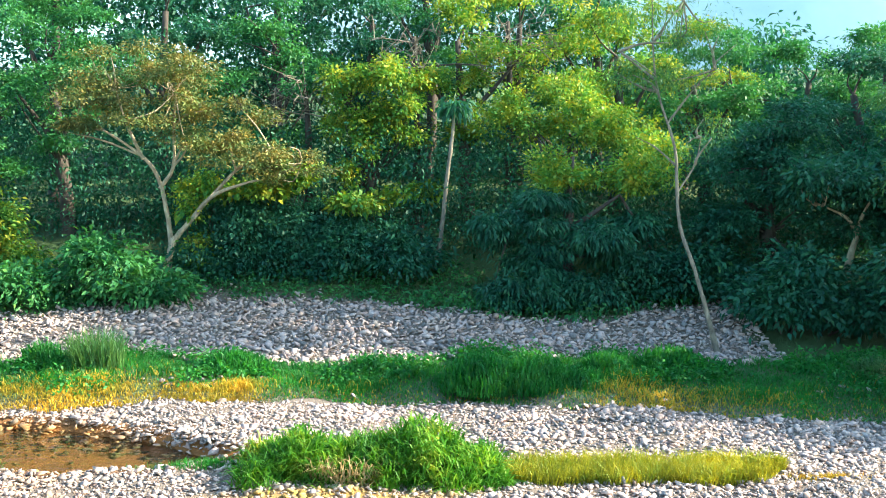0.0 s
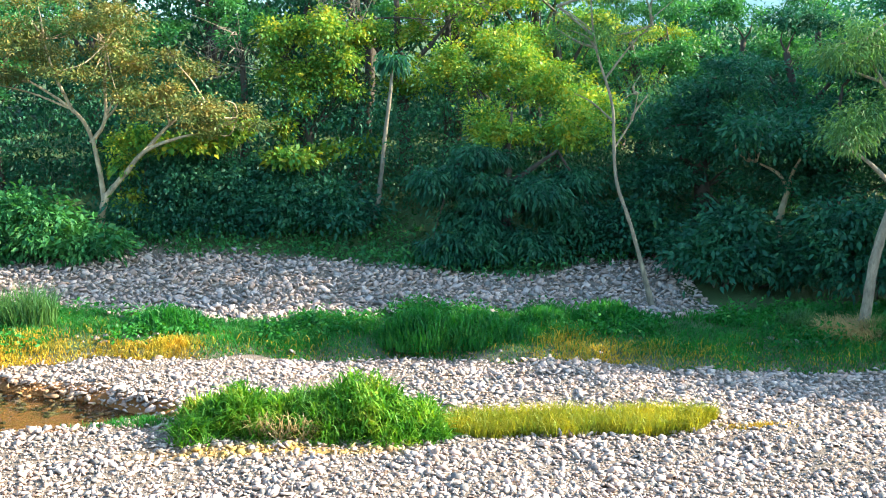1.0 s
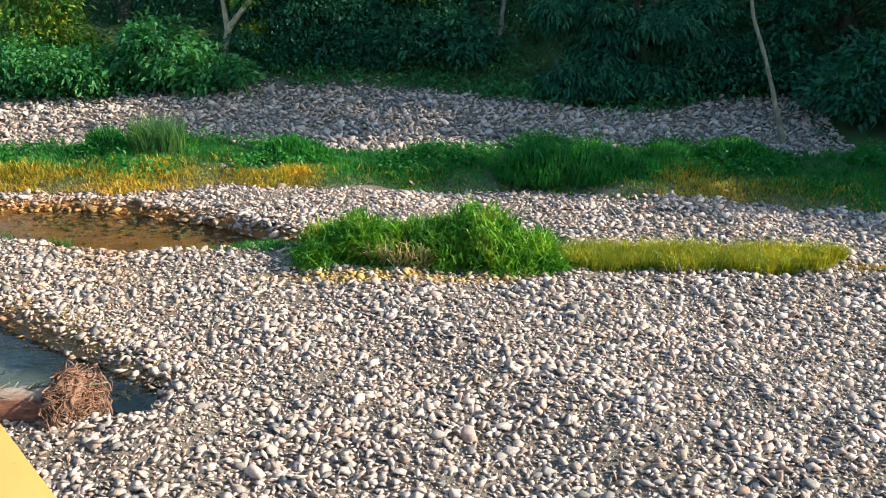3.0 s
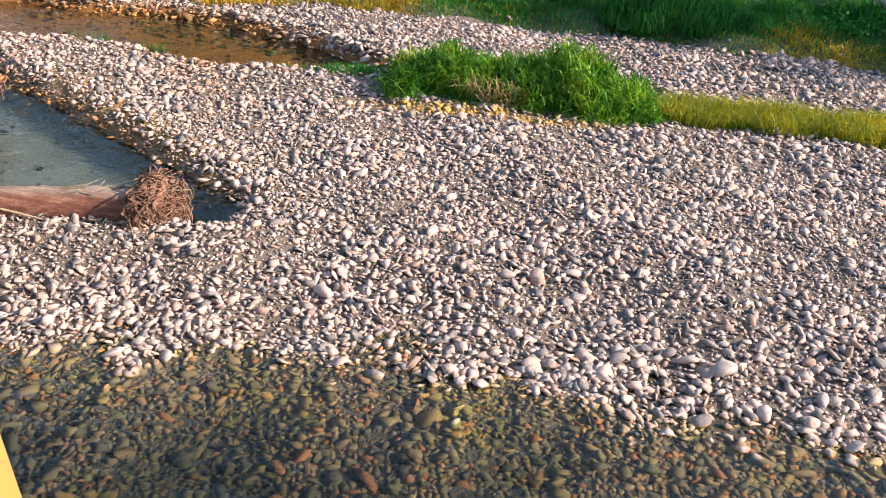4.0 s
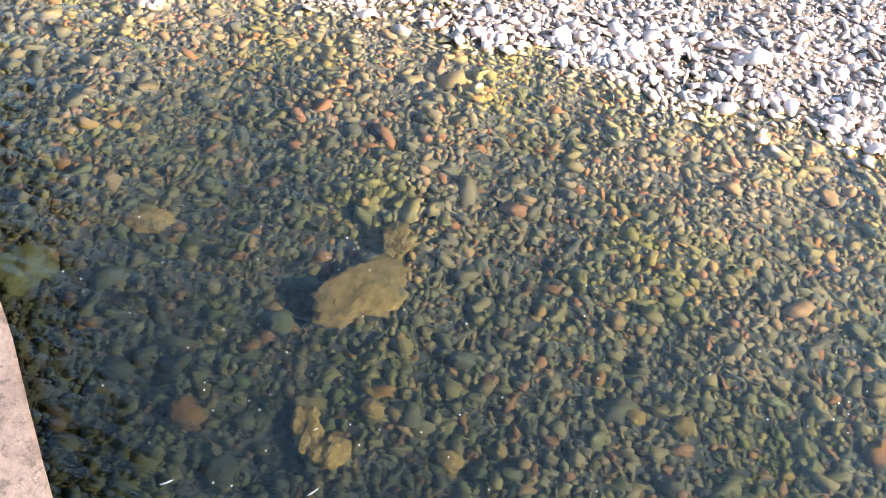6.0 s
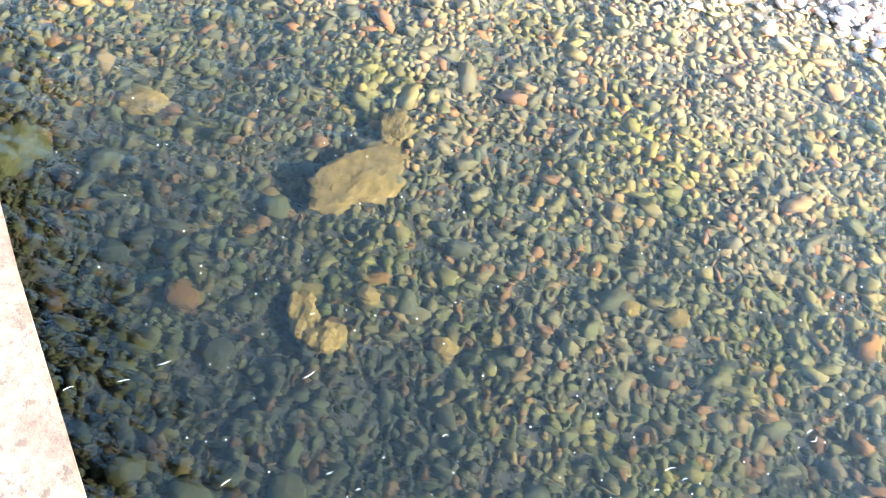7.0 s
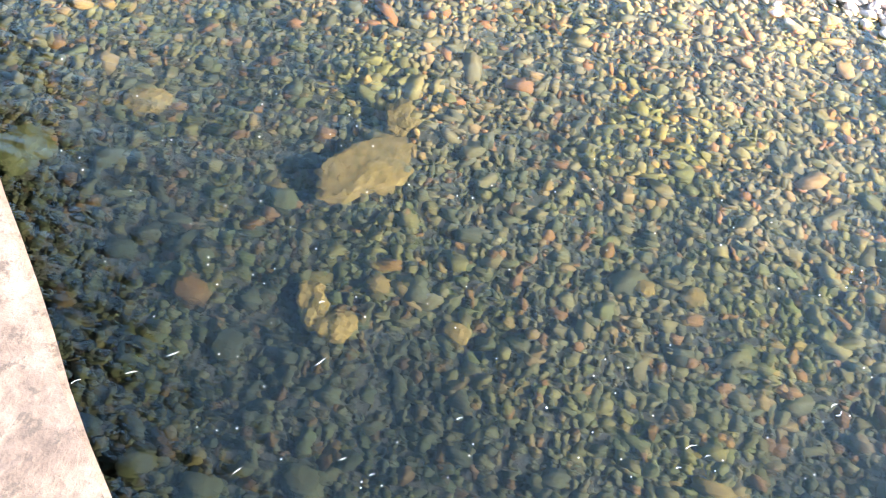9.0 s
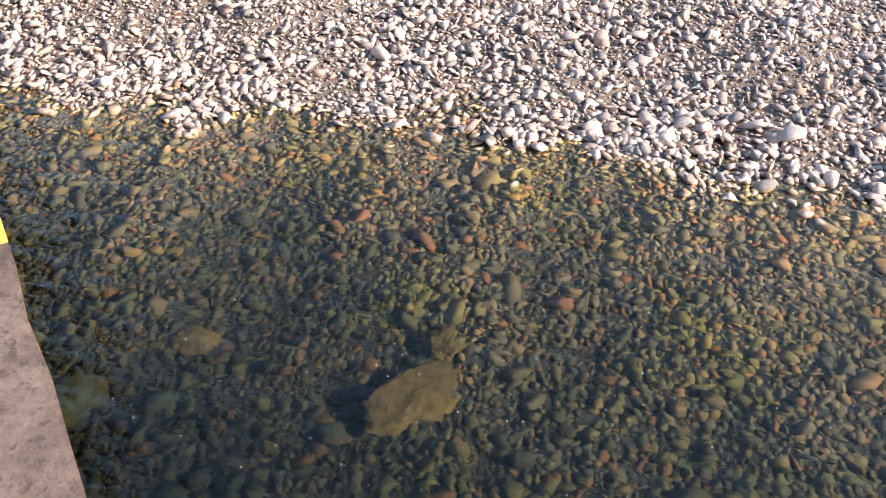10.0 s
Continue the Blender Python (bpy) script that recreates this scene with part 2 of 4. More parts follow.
def linked(name, me, parent=None, label=""):
    ob = new(name, me)
    if parent is not None:
        ob.parent = parent
    if label:
        ob["label"] = label
    return ob


def part(name, bm, mat, parent, label=""):
    me = bpy.data.meshes.new(name)
    bm.to_mesh(me)
    bm.free()
    me.materials.append(mat)
    return linked(name, me, parent, label)


def thing(name, label, category, at=(0, 0, 0), group="", kind=""):
    ob = new(name)
    ob.location = at
    ob.empty_display_size = 0.2
    return tagged(ob, label, category, group, kind)


def smoothed(points, radii, steps=5):
    """A Catmull-Rom line through the points, with radii."""
    P = np.asarray(points, float)
    P = np.vstack([2 * P[0] - P[1], P, 2 * P[-1] - P[-2]])
    r = np.asarray(radii, float)
    out, rad = [], []
    for i in range(1, len(P) - 2):
        for u in np.linspace(0, 1, steps, endpoint=False):
            a, b, c, d = P[i - 1:i + 3]
            out.append(0.5 * (2 * b + (c - a) * u + (2 * a - 5 * b + 4 * c - d) * u * u + (3 * b - a - 3 * c + d) * u ** 3))
            rad.append(r[i - 1] * (1 - u) + r[i] * u)
    return np.array(out + [P[-2]]), np.array(rad + [r[-1]])


def tube(points, radii, sides=8, steps=5, rough=0.08):
    P, r = smoothed(points, radii, steps)
    t = np.gradient(P, axis=0)
    t /= np.linalg.norm(t, axis=1, keepdims=True) + 1e-9
    ref = np.array([0.3, 1.0, 0.1]) if abs(t[:, 1]).mean() < 0.8 else np.array([1.0, 0.2, 0.1])
    u = np.cross(t, ref)
    u /= np.linalg.norm(u, axis=1, keepdims=True)
    v = np.cross(t, u)
    a = np.linspace(0, 2 * math.pi, sides, endpoint=False)
    rr = r[:, None] * (1 + rough * rng.standard_normal((len(P), sides)))
    V = P[:, None] + (u[:, None] * np.cos(a)[None, :, None] + v[:, None] * np.sin(a)[None, :, None]) * rr[..., None]
    n, V = len(P), V.reshape(-1, 3)
    i, j = np.meshgrid(np.arange(n - 1), np.arange(sides), indexing="ij")
    F = np.stack([i * sides + j, i * sides + (j + 1) % sides, (i + 1) * sides + (j + 1) % sides, (i + 1) * sides + j], -1).reshape(-1, 4)
    caps = []
    for end in (0, n - 1):
        c = len(V)
        V = np.vstack([V, P[end]])
        for k in range(0, sides, 2):
            caps.append([c, end * sides + k, end * sides + (k + 1) % sides, end * sides + (k + 2) % sides])
    return V, np.vstack([F, caps])


def joined(pieces):
    V, F, n = [], [], 0
    for v, f in pieces:
        V.append(v)
        F.append(np.asarray(f) + n)
        n += len(v)
    return np.vstack(V), np.vstack(F)


def leaves(centres, count, spread_r, size, width=0.42, droop=0.25, flat=0.6, out_from=None):
    """count folded leaves round each of the centres: four corners each."""
    C = np.repeat(np.asarray(centres), count, axis=0)
    n = len(C)
    off = rng.standard_normal((n, 3)) * spread_r * [1, 1, flat]
    p = C + off
    d = rng.standard_normal((n, 3)) * 0.7 + off / (spread_r + 1e-6) * 0.5
    if out_from is not None:
        o = p - np.asarray(out_from)
        d += 0.6 * o / (np.linalg.norm(o, axis=1, keepdims=True) + 1e-6)
    d[:, 2] -= droop * 1.5
    d /= np.linalg.norm(d, axis=1, keepdims=True)
    up = rng.standard_normal((n, 3)) * 0.6 + [0, 0, 1]
    s = np.cross(d, up)
    s /= np.linalg.norm(s, axis=1, keepdims=True) + 1e-6
    up = np.cross(s, d)
    L = size * rng.uniform(0.6, 1.35, (n, 1))
    mid = p + d * L * 0.45
    w = L * width * 0.5
    tip = p + d * L - np.array([0, 0, 1]) * L * droop * 0.5
    V = np.stack([p, mid + s * w + up * w * 0.35, tip, mid - s * w + up * w * 0.35], 1).reshape(-1, 3)
    return V, np.arange(4 * n).reshape(-1, 4)


def shell(centre, radii, n, fill=0.35, low=-0.5):
    """n clump centres over an ellipsoid, most of them near its skin, few below."""
    d = rng.standard_normal((n * 3, 3))
    d /= np.linalg.norm(d, axis=1, keepdims=True)
    d = d[d[:, 2] > low][:n]
    r = 1 - fill * rng.random((len(d), 1)) ** 1.5
    wob = 1 + 0.16 * np.sin(d[:, :1] * 5 + centre[0] * 3) + 0.12 * np.sin(d[:, 1:2] * 7 + centre[1]) + 0.1 * np.sin(d[:, 2:] * 6)
    return np.asarray(centre) + d * r * wob * np.asarray(radii)


def blades(P, height, width, lean=0.45, top=(0, 0)):
    """Tapered, bent grass blades: five corners, three faces each."""
    n = len(P)
    h = np.asarray(height).reshape(-1, 1) * rng.uniform(0.55, 1.2, (n, 1))
    a = rng.uniform(0, 2 * math.pi, n)
    out = np.stack([np.cos(a) + top[0], np.sin(a) + top[1], 0 * a], 1)
    k = lean * rng.uniform(0.2, 1.3, (n, 1))
    b = rng.uniform(0, 2 * math.pi, n)
    side = np.stack([np.cos(b), np.sin(b), 0 * b], 1) * width * rng.uniform(0.6, 1.3, (n, 1)) * 0.5
    z = np.array([0, 0, 1.0])
    mid = P + z * h * 0.6 + out * h * k * 0.35
    tip = P + z * h * (1 - 0.35 * k) + out * h * k
    V = np.stack([P - side, P + side, mid - side * 0.8, mid + side * 0.8, tip], 1).reshape(-1, 3)
    base = (np.arange(n) * 5)[:, None, None]
    F = (base + np.array([[0, 1, 3], [0, 3, 2], [2, 3, 4]])).reshape(-1, 3)
    return V, F


# ---- lie of the land: the water stands at height 0 ----
def smooth01(v):
    v = np.clip(v, 0, 1)
    return v * v * (3 - 2 * v)


def shore(x):
    """Where the near bank of the gravel bar meets the water."""
    return np.interp(x, [-9, -6.1, -5.3, -4.8, -4.4, -4.0, -3.4, -3.0, -2.5, -2.0, -1.5, -.8, -.45, .1, .9, 1.7, 2.2, 3, 6],
                     [7.9, 7.8, 7.65, 7.75, 7.85, 7.55, 7.75, 8.12, 8.32, 8.0, 8.25, 7.75, 8.3, 8.22, 7.95, 7.78, 8.05, 7.9, 7.8]) + 0.05 * np.sin(x * 5.7 + 1) + 0.03 * np.sin(x * 13.1)


def pool(x, y):
    """How far inside the still pool behind the log, in metres."""
    return np.minimum(np.minimum(y - 10.25 - 0.12 * np.sin(x * 3), (11.3 - 0.62 * (x + 4.2) - y) * 0.85), (-3.95 - x) * 0.8)


def creek(x, y):
    """How far inside the shallow brown side channel."""
    low, high = 16.05 + 0.15 * np.sin(x * 1.3), np.minimum(16.75 - 0.50 * (x + 3.7), 18.35) + 0.10 * np.sin(x * 2.1)
    return np.minimum(np.minimum(y - low, high - y), (-3.3 - x) * 0.5)


def front(x):
    """Front edge of the strip of grass."""
    return 18.95 + 0.45 * np.sin(x * 0.33 + 2.0) - 0.035 * x + 0.12 * np.sin(x * 1.9) + 0.07 * np.sin(x * 4.3)


def back(x):
    return 21.85 + 0.25 * np.sin(x * 0.7) + 0.12 * np.sin(x * 1.7 + 1)


def far_edge(x):
    """Where the far gravel bank ends under the trees."""
    return np.interp(x, [-14, -9.7, -8.3, -6.6, -3.7, -1.4, .9, 2.6, 4.3, 7.5, 12], [25.2, 25.2, 26.3, 26.9, 26.6, 26.0, 25.4, 24.9, 25.0, 26.3, 26.3]) + 0.12 * np.sin(x * 2.7)


def land(x, y):
    x, y = np.asarray(x, float), np.asarray(y, float)
    d = y - shore(x)
    bed = np.maximum(d * (0.075 + 0.045 * smooth01((1.0 - x) / 4.5)), -0.75) - 0.012 - 0.083 * smooth01(-d / 1.3)
    bar = 0.20 * smooth01(d / 2.6) + 0.05 * np.sin(x * 0.8 + y * 0.6) * smooth01(d / 3)
    z = np.where(d < 0, bed, bar)
    z = z - smooth01((pool(x, y) + 0.25) / 1.0) * 0.75
    z = z - smooth01((creek(x, y) + 0.25) / 0.6) * 0.42
    g = y - front(x)
    z = z + 0.16 * smooth01(g / 0.5) + 0.12 * smooth01(g / 3)
    z = z + 0.38 * smooth01((y - 22.0) / 4.5) + 0.9 * smooth01((y - 26.0) / 3.0) + 0.14 * np.maximum(y - 28, 0)
    # near bank behind the bridge walker, and the banks beyond both ends of the view
    z = z + smooth01((-9 - y) / 5) * 4.5
    return z + 0.02 * np.sin(x * 2.3 + y * 1.7) + 0.015 * np.sin(x * 5.1 - y * 3.7)


def axis(lo, hi, step, far):
    mid = np.arange(lo, hi + step, step)
    grow = np.cumsum(step * 1.22 ** np.arange(1, 42))
    grow = grow[grow < far]
    return np.concatenate([lo - grow[::-1], mid, hi + grow])


def build_ground():
    xs, ys = axis(-14, 14, 0.19, 700), axis(-3, 30, 0.19, 700)
    X, Y = np.meshgrid(xs, ys, indexing="ij")
    Z = land(X, Y)
    far = np.maximum(np.abs(X) - 40, 0) + np.maximum(Y - 50, 0) + np.maximum(-20 - Y, 0)
    Z = np.where(far > 0, np.minimum(Z, 9 + 0.0 * far), Z)
    V = np.stack([X, Y, Z], -1).reshape(-1, 3)
    ny = len(ys)
    i, j = np.meshgrid(np.arange(len(xs) - 1), np.arange(ny - 1), indexing="ij")
    F = np.stack([i * ny + j, (i + 1) * ny + j, (i + 1) * ny + j + 1, i * ny + j + 1], -1).reshape(-1, 4)
    me = mesh_of("ground", V, F, M_GROUND, True)
    x, y, z = V.T
    col = np.tile([.16, .128, .11], (len(V), 1))
    soil = smooth01((y - front(x)) / 0.5) * (1 - smooth01((y - back(x)) / 0.5)) + smooth01((y - far_edge(x) + .2) / .6) + smooth01((x - 7.0) / .5) * smooth01((y - 19.5) / .5) * (y < 26)
    soil = np.clip(soil, 0, 1)
    col = col * (1 - soil[:, None]) + np.array([.045, .085, .02]) * soil[:, None]
    mud = smooth01((creek(x, y) + 0.5) / 0.4) * (x < -2.5)
    col = col * (1 - mud[:, None]) + np.array([.24, .105, .024]) * mud[:, None]
    # under water, the light lost with depth is put in the bed's colour
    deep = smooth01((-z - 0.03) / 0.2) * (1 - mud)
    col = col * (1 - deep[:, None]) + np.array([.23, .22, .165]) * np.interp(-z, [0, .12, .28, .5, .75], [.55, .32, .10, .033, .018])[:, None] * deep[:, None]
    # pale grey painted on the pool's bed stands in for reflected sky
    silt = smooth01((pool(x, y) - .15) / .5) * (x < -3.5)
    col = col * (1 - silt[:, None]) + np.array([.17, .19, .18]) * silt[:, None]
    ochre = np.exp(-(((x + 1.6) / 1.7) ** 2 + ((y - 14.55) / 0.16) ** 2)) + 0.8 * np.exp(-(((x + 6.3) / 2.2) ** 2 + ((y - 12.9 - 0.7 * (-6.3 - x)) / 0.35) ** 2))
    ochre = np.clip(ochre, 0, 1)[:, None]
    col = col * (1 - ochre) + np.array([.42, .24, .035]) * ochre
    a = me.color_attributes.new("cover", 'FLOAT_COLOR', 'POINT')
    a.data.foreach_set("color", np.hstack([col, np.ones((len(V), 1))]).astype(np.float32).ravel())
    return tagged(linked("ground", me), "pale gravel river bed rising to a wooded bank", "ground", kind="structure")


ground = build_ground()


def build_water():
    xs, ys = np.linspace(-60, 60, 25), np.linspace(-16, 20.0, 13)
    X, Y = np.meshgrid(xs, ys, indexing="ij")
    V = np.stack([X, Y, 0 * X], -1).reshape(-1, 3)
    i, j = np.meshgrid(np.arange(24), np.arange(12), indexing="ij")
    F = np.stack([i * 13 + j, (i + 1) * 13 + j, (i + 1) * 13 + j + 1, i * 13 + j + 1], -1).reshape(-1, 4)
    ob = linked("water", mesh_of("water", V, F, M_WATER, True))
    ob.visible_shadow = False
    return tagged(ob, "clear shallow river water with small ripples", "water", kind="structure")


build_water()


def build_hills():
    n = 90
    a = np.linspace(-1.35, 1.35, n)
    rows = []
    for k, (r, lift) in enumerate([(640, 0.0), (700, 0.5), (780, 0.85), (860, 1.0)]):
        ridge = 130 + 45 * np.sin(a * 3.1 + 0.6) + 22 * np.sin(a * 8.3) + 9 * np.sin(a * 19 + k)
        rows.append(np.stack([np.sin(a) * r, np.cos(a) * r, ridge * lift - (15 if k == 0 else 0)], 1))
    V = np.stack(rows).reshape(-1, 3)
    i, j = np.meshgrid(np.arange(3), np.arange(n - 1), indexing="ij")
    F = np.stack([i * n + j, i * n + j + 1, (i + 1) * n + j + 1, (i + 1) * n + j], -1).reshape(-1, 4)
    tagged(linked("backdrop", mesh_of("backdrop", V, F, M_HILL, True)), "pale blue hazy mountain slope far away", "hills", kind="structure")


build_hills()

# ---- the bridge: it runs away to the left front, its kerb under the camera ----
ALONG, OUTWARD, EDGE = Vector((-0.6618, 0.7497, 0)), Vector((0.7497, 0.6618, 0)), 0.299
BRIDGE = Matrix(((OUTWARD.x, ALONG.x, 0, OUTWARD.x * EDGE), (OUTWARD.y, ALONG.y, 0, OUTWARD.y * EDGE), (0, 0, 1, 0), (0, 0, 0, 1)))


def block(x0, x1, y0, y1, z0, z1, bevel=0.01, cuts=0, wear=0.0, undercut=0.0):
    """A bevelled block in the bridge's own axes: x outward from the kerb's edge, y along."""
    bm = bmesh.new()
    bmesh.ops.create_cube(bm, size=1)
    for v in bm.verts:
        v.co = Vector(((x0 + x1) / 2 + v.co.x * (x1 - x0), (y0 + y1) / 2 + v.co.y * (y1 - y0), (z0 + z1) / 2 + v.co.z * (z1 - z0)))
        if v.co.x > (x0 + x1) / 2 and v.co.z < (z0 + z1) / 2:
            v.co.x -= undercut
    if cuts:
        long = [e for e in bm.edges if abs((e.verts[0].co - e.verts[1].co).y) > 0.9 * (y1 - y0)]
        bmesh.ops.subdivide_edges(bm, edges=long, cuts=cuts)
    bmesh.ops.bevel(bm, geom=[e for e in bm.edges if e.is_manifold and e.calc_face_angle(0) > 0.5], offset=bevel, segments=2, affect='EDGES')
    if wear:
        for v in bm.verts:
            v.co.x += wear * noise.noise(v.co * 9) + wear * 0.6 * noise.noise(v.co * 31)
            v.co.z += wear * 0.6 * noise.noise(v.co * 13 + Vector((5, 0, 0)))
    bmesh.ops.transform(bm, matrix=BRIDGE, verts=bm.verts)
    return bm


def build_bridge():
    b = thing("bridge", "weathered grey concrete road bridge over the river", "bridge", kind="structure")
    part("kerb", block(-0.42, 0.004, -2.5, 5.5, 4.36, 4.72, 0.006, 160, 0.005, 0.09), M_CONCRETE, b)
    part("kerb", block(-0.42, 0, 5.52, 40, 4.36, 4.72), M_CONCRETE, b)
    part("kerb", block(-0.42, 0, -9, -2.52, 4.36, 4.72), M_CONCRETE, b)
    part("deck", block(-6.0, -0.03, -9, 40, 3.95, 4.355), M_CONCRETE, b)
    part("abutment", block(-5.9, -0.1, -10, -7.5, -0.6, 3.945), M_CONCRETE, b)
    part("pier", block(-5.2, -0.6, 17, 18.0, -0.6, 3.945), M_CONCRETE, b)
    part("abutment", block(-5.9, -0.1, 38, 41, -0.2, 3.945), M_CONCRETE, b)


build_bridge()


def build_guardrail(y0, y1):
    g = thing("guardrail", "yellow painted steel guardrail on the bridge kerb", "railing", group="bridge guardrails")
    part("rail", block(-0.15, 0.012, y0, y1, 5.264, 5.329, 0.010), M_YELLOW, g)
    n = max(2, round((y1 - y0) / 2.0) + 1)
    for y in np.linspace(y0 + 1.3, y1 - 0.10, n):
        part("post", block(-0.12, -0.04, y - 0.04, y + 0.04, 4.725, 5.262, 0.006), M_YELLOW, g)
        part("base_plate", block(-0.16, -0.012, y - 0.09, y + 0.09, 4.71, 4.735, 0.004), M_YELLOW, g)


build_guardrail(0.432, 8.4)
build_guardrail(8.6, 16.6)
build_guardrail(-8.8, -1.6)


# ---- trees ----
def tree(name, label, base, trunk, limbs, lobes, mat, bark, leaf=0.16, per=34, spread_r=0.33, width=0.42, droop=0.25, flat=0.6, fill=0.4, low=-0.5, twigs=14, sides=9):
    """trunk and limbs: (points, radii); lobes: (centre, radii, clumps). Points are offsets from the base."""
    B = np.asarray(base, float)
    t = thing(name, label, "tree" if "tree" in name else "bush", base)
    pts, rad = trunk
    linked("trunk", mesh_of("trunk", *tube(pts, rad, sides), bark, True), t)
    for pts, rad in limbs:
        linked("limb", mesh_of("limb", *tube(pts, rad, 7), bark, True), t)
    V, C = [], []
    knots = [np.asarray(q, float) for pts, rad in limbs for q in pts[1:]] + [np.asarray(q, float) for q in trunk[0][1:]]
    for centre, radii, n in lobes:
        for _ in range(2):
            e = np.asarray(centre, float) + rng.uniform(-.45, .45, 3) * radii
            q = min(knots, key=lambda k: np.linalg.norm(k - e) + (3.0 if k[2] > e[2] else 0.0))
            m = (q + e) / 2 + rng.uniform(-.12, .12, 3)
            linked("limb", mesh_of("limb", *tube([q, m, e], [.038, .026, .008], 6, 4), bark, True), t)
        k = max(4, n // 14)
        for sub in shell(centre, np.asarray(radii) * 0.85, k, 0.75, low):
            c = shell(sub, np.asarray(radii) * rng.uniform(0.22, 0.55) * [1, 1, .8], max(3, n // k), fill, low)
            C.append(c)
            V.append(leaves(c, per, spread_r * rng.uniform(.6, 1.0), leaf, width, droop, flat, sub))
    linked("crown", mesh_of("crown", *joined(V), mat), t)
    if twigs:
        starts = [np.asarray(p[0][-1]) for p in limbs] or [np.asarray(trunk[0][-1])]
        C = np.vstack(C)
        tw = []
        for c in C[rng.choice(len(C), min(twigs, len(C)), replace=False)]:
            s = min(starts, key=lambda q: np.linalg.norm(q - c))
            m = (s + c) / 2 + rng.standard_normal(3) * 0.12 - [0, 0, 0.1]
            tw.append(tube([s, m, c], [0.025, 0.016, 0.006], 5, 3))
        tagged(linked("twig_spray", mesh_of("twig_spray", *joined(tw), bark, True), t), kind="stuff")
    return t


def at(x, y):
    return (x, y, float(land(x, y)) - 0.06)


# rusty spreading tree with two pale limbs
zb = at(-7.6, 27.5)
tree("spreading_tree", "wide rusty-leaved tree with a pale forked trunk", zb,
     ([(0, 0, 0), (.05, 0, .5), (.24, 0, 1.25)], [.135, .11, .095]),
     [([(.18, 0, 1.05), (.05, .1, 2.0), (-.15, .1, 2.9), (-.55, 0, 3.5), (-1.5, -.2, 4.2), (-2.2, -.3, 4.5)], [.08, .065, .058, .046, .03, .012]),
      ([(-.12, .1, 2.6), (.25, .2, 3.2), (.3, .2, 4.3), (.4, .1, 5.2)], [.06, .05, .04, .02]),
      ([(-.5, .0, 3.4), (-.9, -.1, 4.4), (-1.2, .1, 5.3)], [.05, .035, .02]),
      ([(.24, 0, 1.2), (.75, -.1, 1.75), (1.35, -.2, 2.4), (2.2, -.3, 2.75), (3.0, -.3, 2.95), (3.8, -.2, 3.3)], [.085, .072, .058, .038, .024, .010]),
      ([(1.35, -.2, 2.4), (2.0, 0, 3.1), (2.9, .2, 3.7)], [.06, .04, .02])],
     [((-1.6, -.2, 5.1), (1.6, 1.5, .8), 130), ((-.9, .2, 6.0), (1.3, 1.3, .6), 80), ((.2, .1, 5.7), (1.7, 1.5, .8), 130), ((2.9, -.2, 3.6), (2.0, 1.5, .95), 165), ((1.5, -.1, 4.5), (1.7, 1.5, .9), 140), ((-.3, -.3, 4.5), (1.5, 1.2, .5), 70), ((.9, -.2, 3.9), (1.3, 1.1, .6), 70), ((-2.3, -.2, 4.3), (.9, 1.0, .5), 60), ((3.6, -.2, 3.1), (1.2, 1.1, .5), 80)],
     M_LEAF_BROWN, M_BARK, leaf=0.10, per=30, spread_r=0.16, width=0.42, droop=0.12, flat=0.45, fill=0.8, low=-0.7, twigs=22)

# slender leaning bare stem with a small leafy head
zb = at(-.25, 28)
tree("slender_tree", "thin leaning pale stem with a small leafy head", zb,
     ([(0, 0, 0), (.14, 0, .6), (.27, 0, 1.7), (.36, 0, 2.6), (.5, 0, 3.7), (.55, 0, 4.3)], [.075, .07, .062, .058, .05, .04]), [],
     [((.55, 0, 4.5), (.32, .3, .45), 26)], M_LEAF_DARK, M_BARK_GREY, leaf=0.24, per=9, spread_r=0.16, width=0.4, droop=0.8, twigs=0)

# tall curved tree with feathery leaves at the edge of the gravel
zb = at(6.22, 22.4)
tree("feathery_tree", "tall curved grey-trunked tree with feathery light green leaves", zb,
     ([(0, 0, 0), (-.22, .05, .8), (-.55, .1, 1.9), (-.9, .2, 2.9), (-.98, .3, 3.8), (-1.04, .4, 4.7), (-1.4, .6, 5.9), (-1.55, .6, 7.0), (-1.6, .6, 8.6)],
      [.078, .056, .045, .041, .038, .034, .027, .018, .010]),
     [([(-1.02, .4, 4.3), (-1.5, .4, 4.7), (-1.9, .4, 4.9)], [.028, .018, .008]), ([(-1.2, .5, 5.2), (-.6, .5, 6.0), (-.2, .4, 6.4)], [.028, .018, .008]),
      ([(-1.5, .6, 6.2), (-2.3, .6, 6.8)], [.04, .015]), ([(-1.55, .6, 7.0), (-.9, .6, 7.9)], [.035, .012]), ([(-.95, .3, 3.7), (-.6, .3, 4.3), (-.5, .2, 4.9)], [.024, .016, .007])],
     [((-.6, .5, 6.1), (.9, .8, .6), 34), ((-2.0, .6, 6.3), (.8, .8, .55), 16), ((-1.3, .6, 7.4), (1.2, 1.0, 1.0), 36), ((-1.2, .5, 8.6), (1.3, 1.0, .9), 40), ((-.4, .3, 5.0), (.5, .5, .5), 9), ((-.2, .4, 7.0), (.9, .8, .5), 22)],
     M_LEAF_FINE, M_BARK_GREY, leaf=0.12, per=40, spread_r=0.30, width=0.14, droop=0.5, flat=0.7, fill=0.8, low=-0.9, twigs=14)

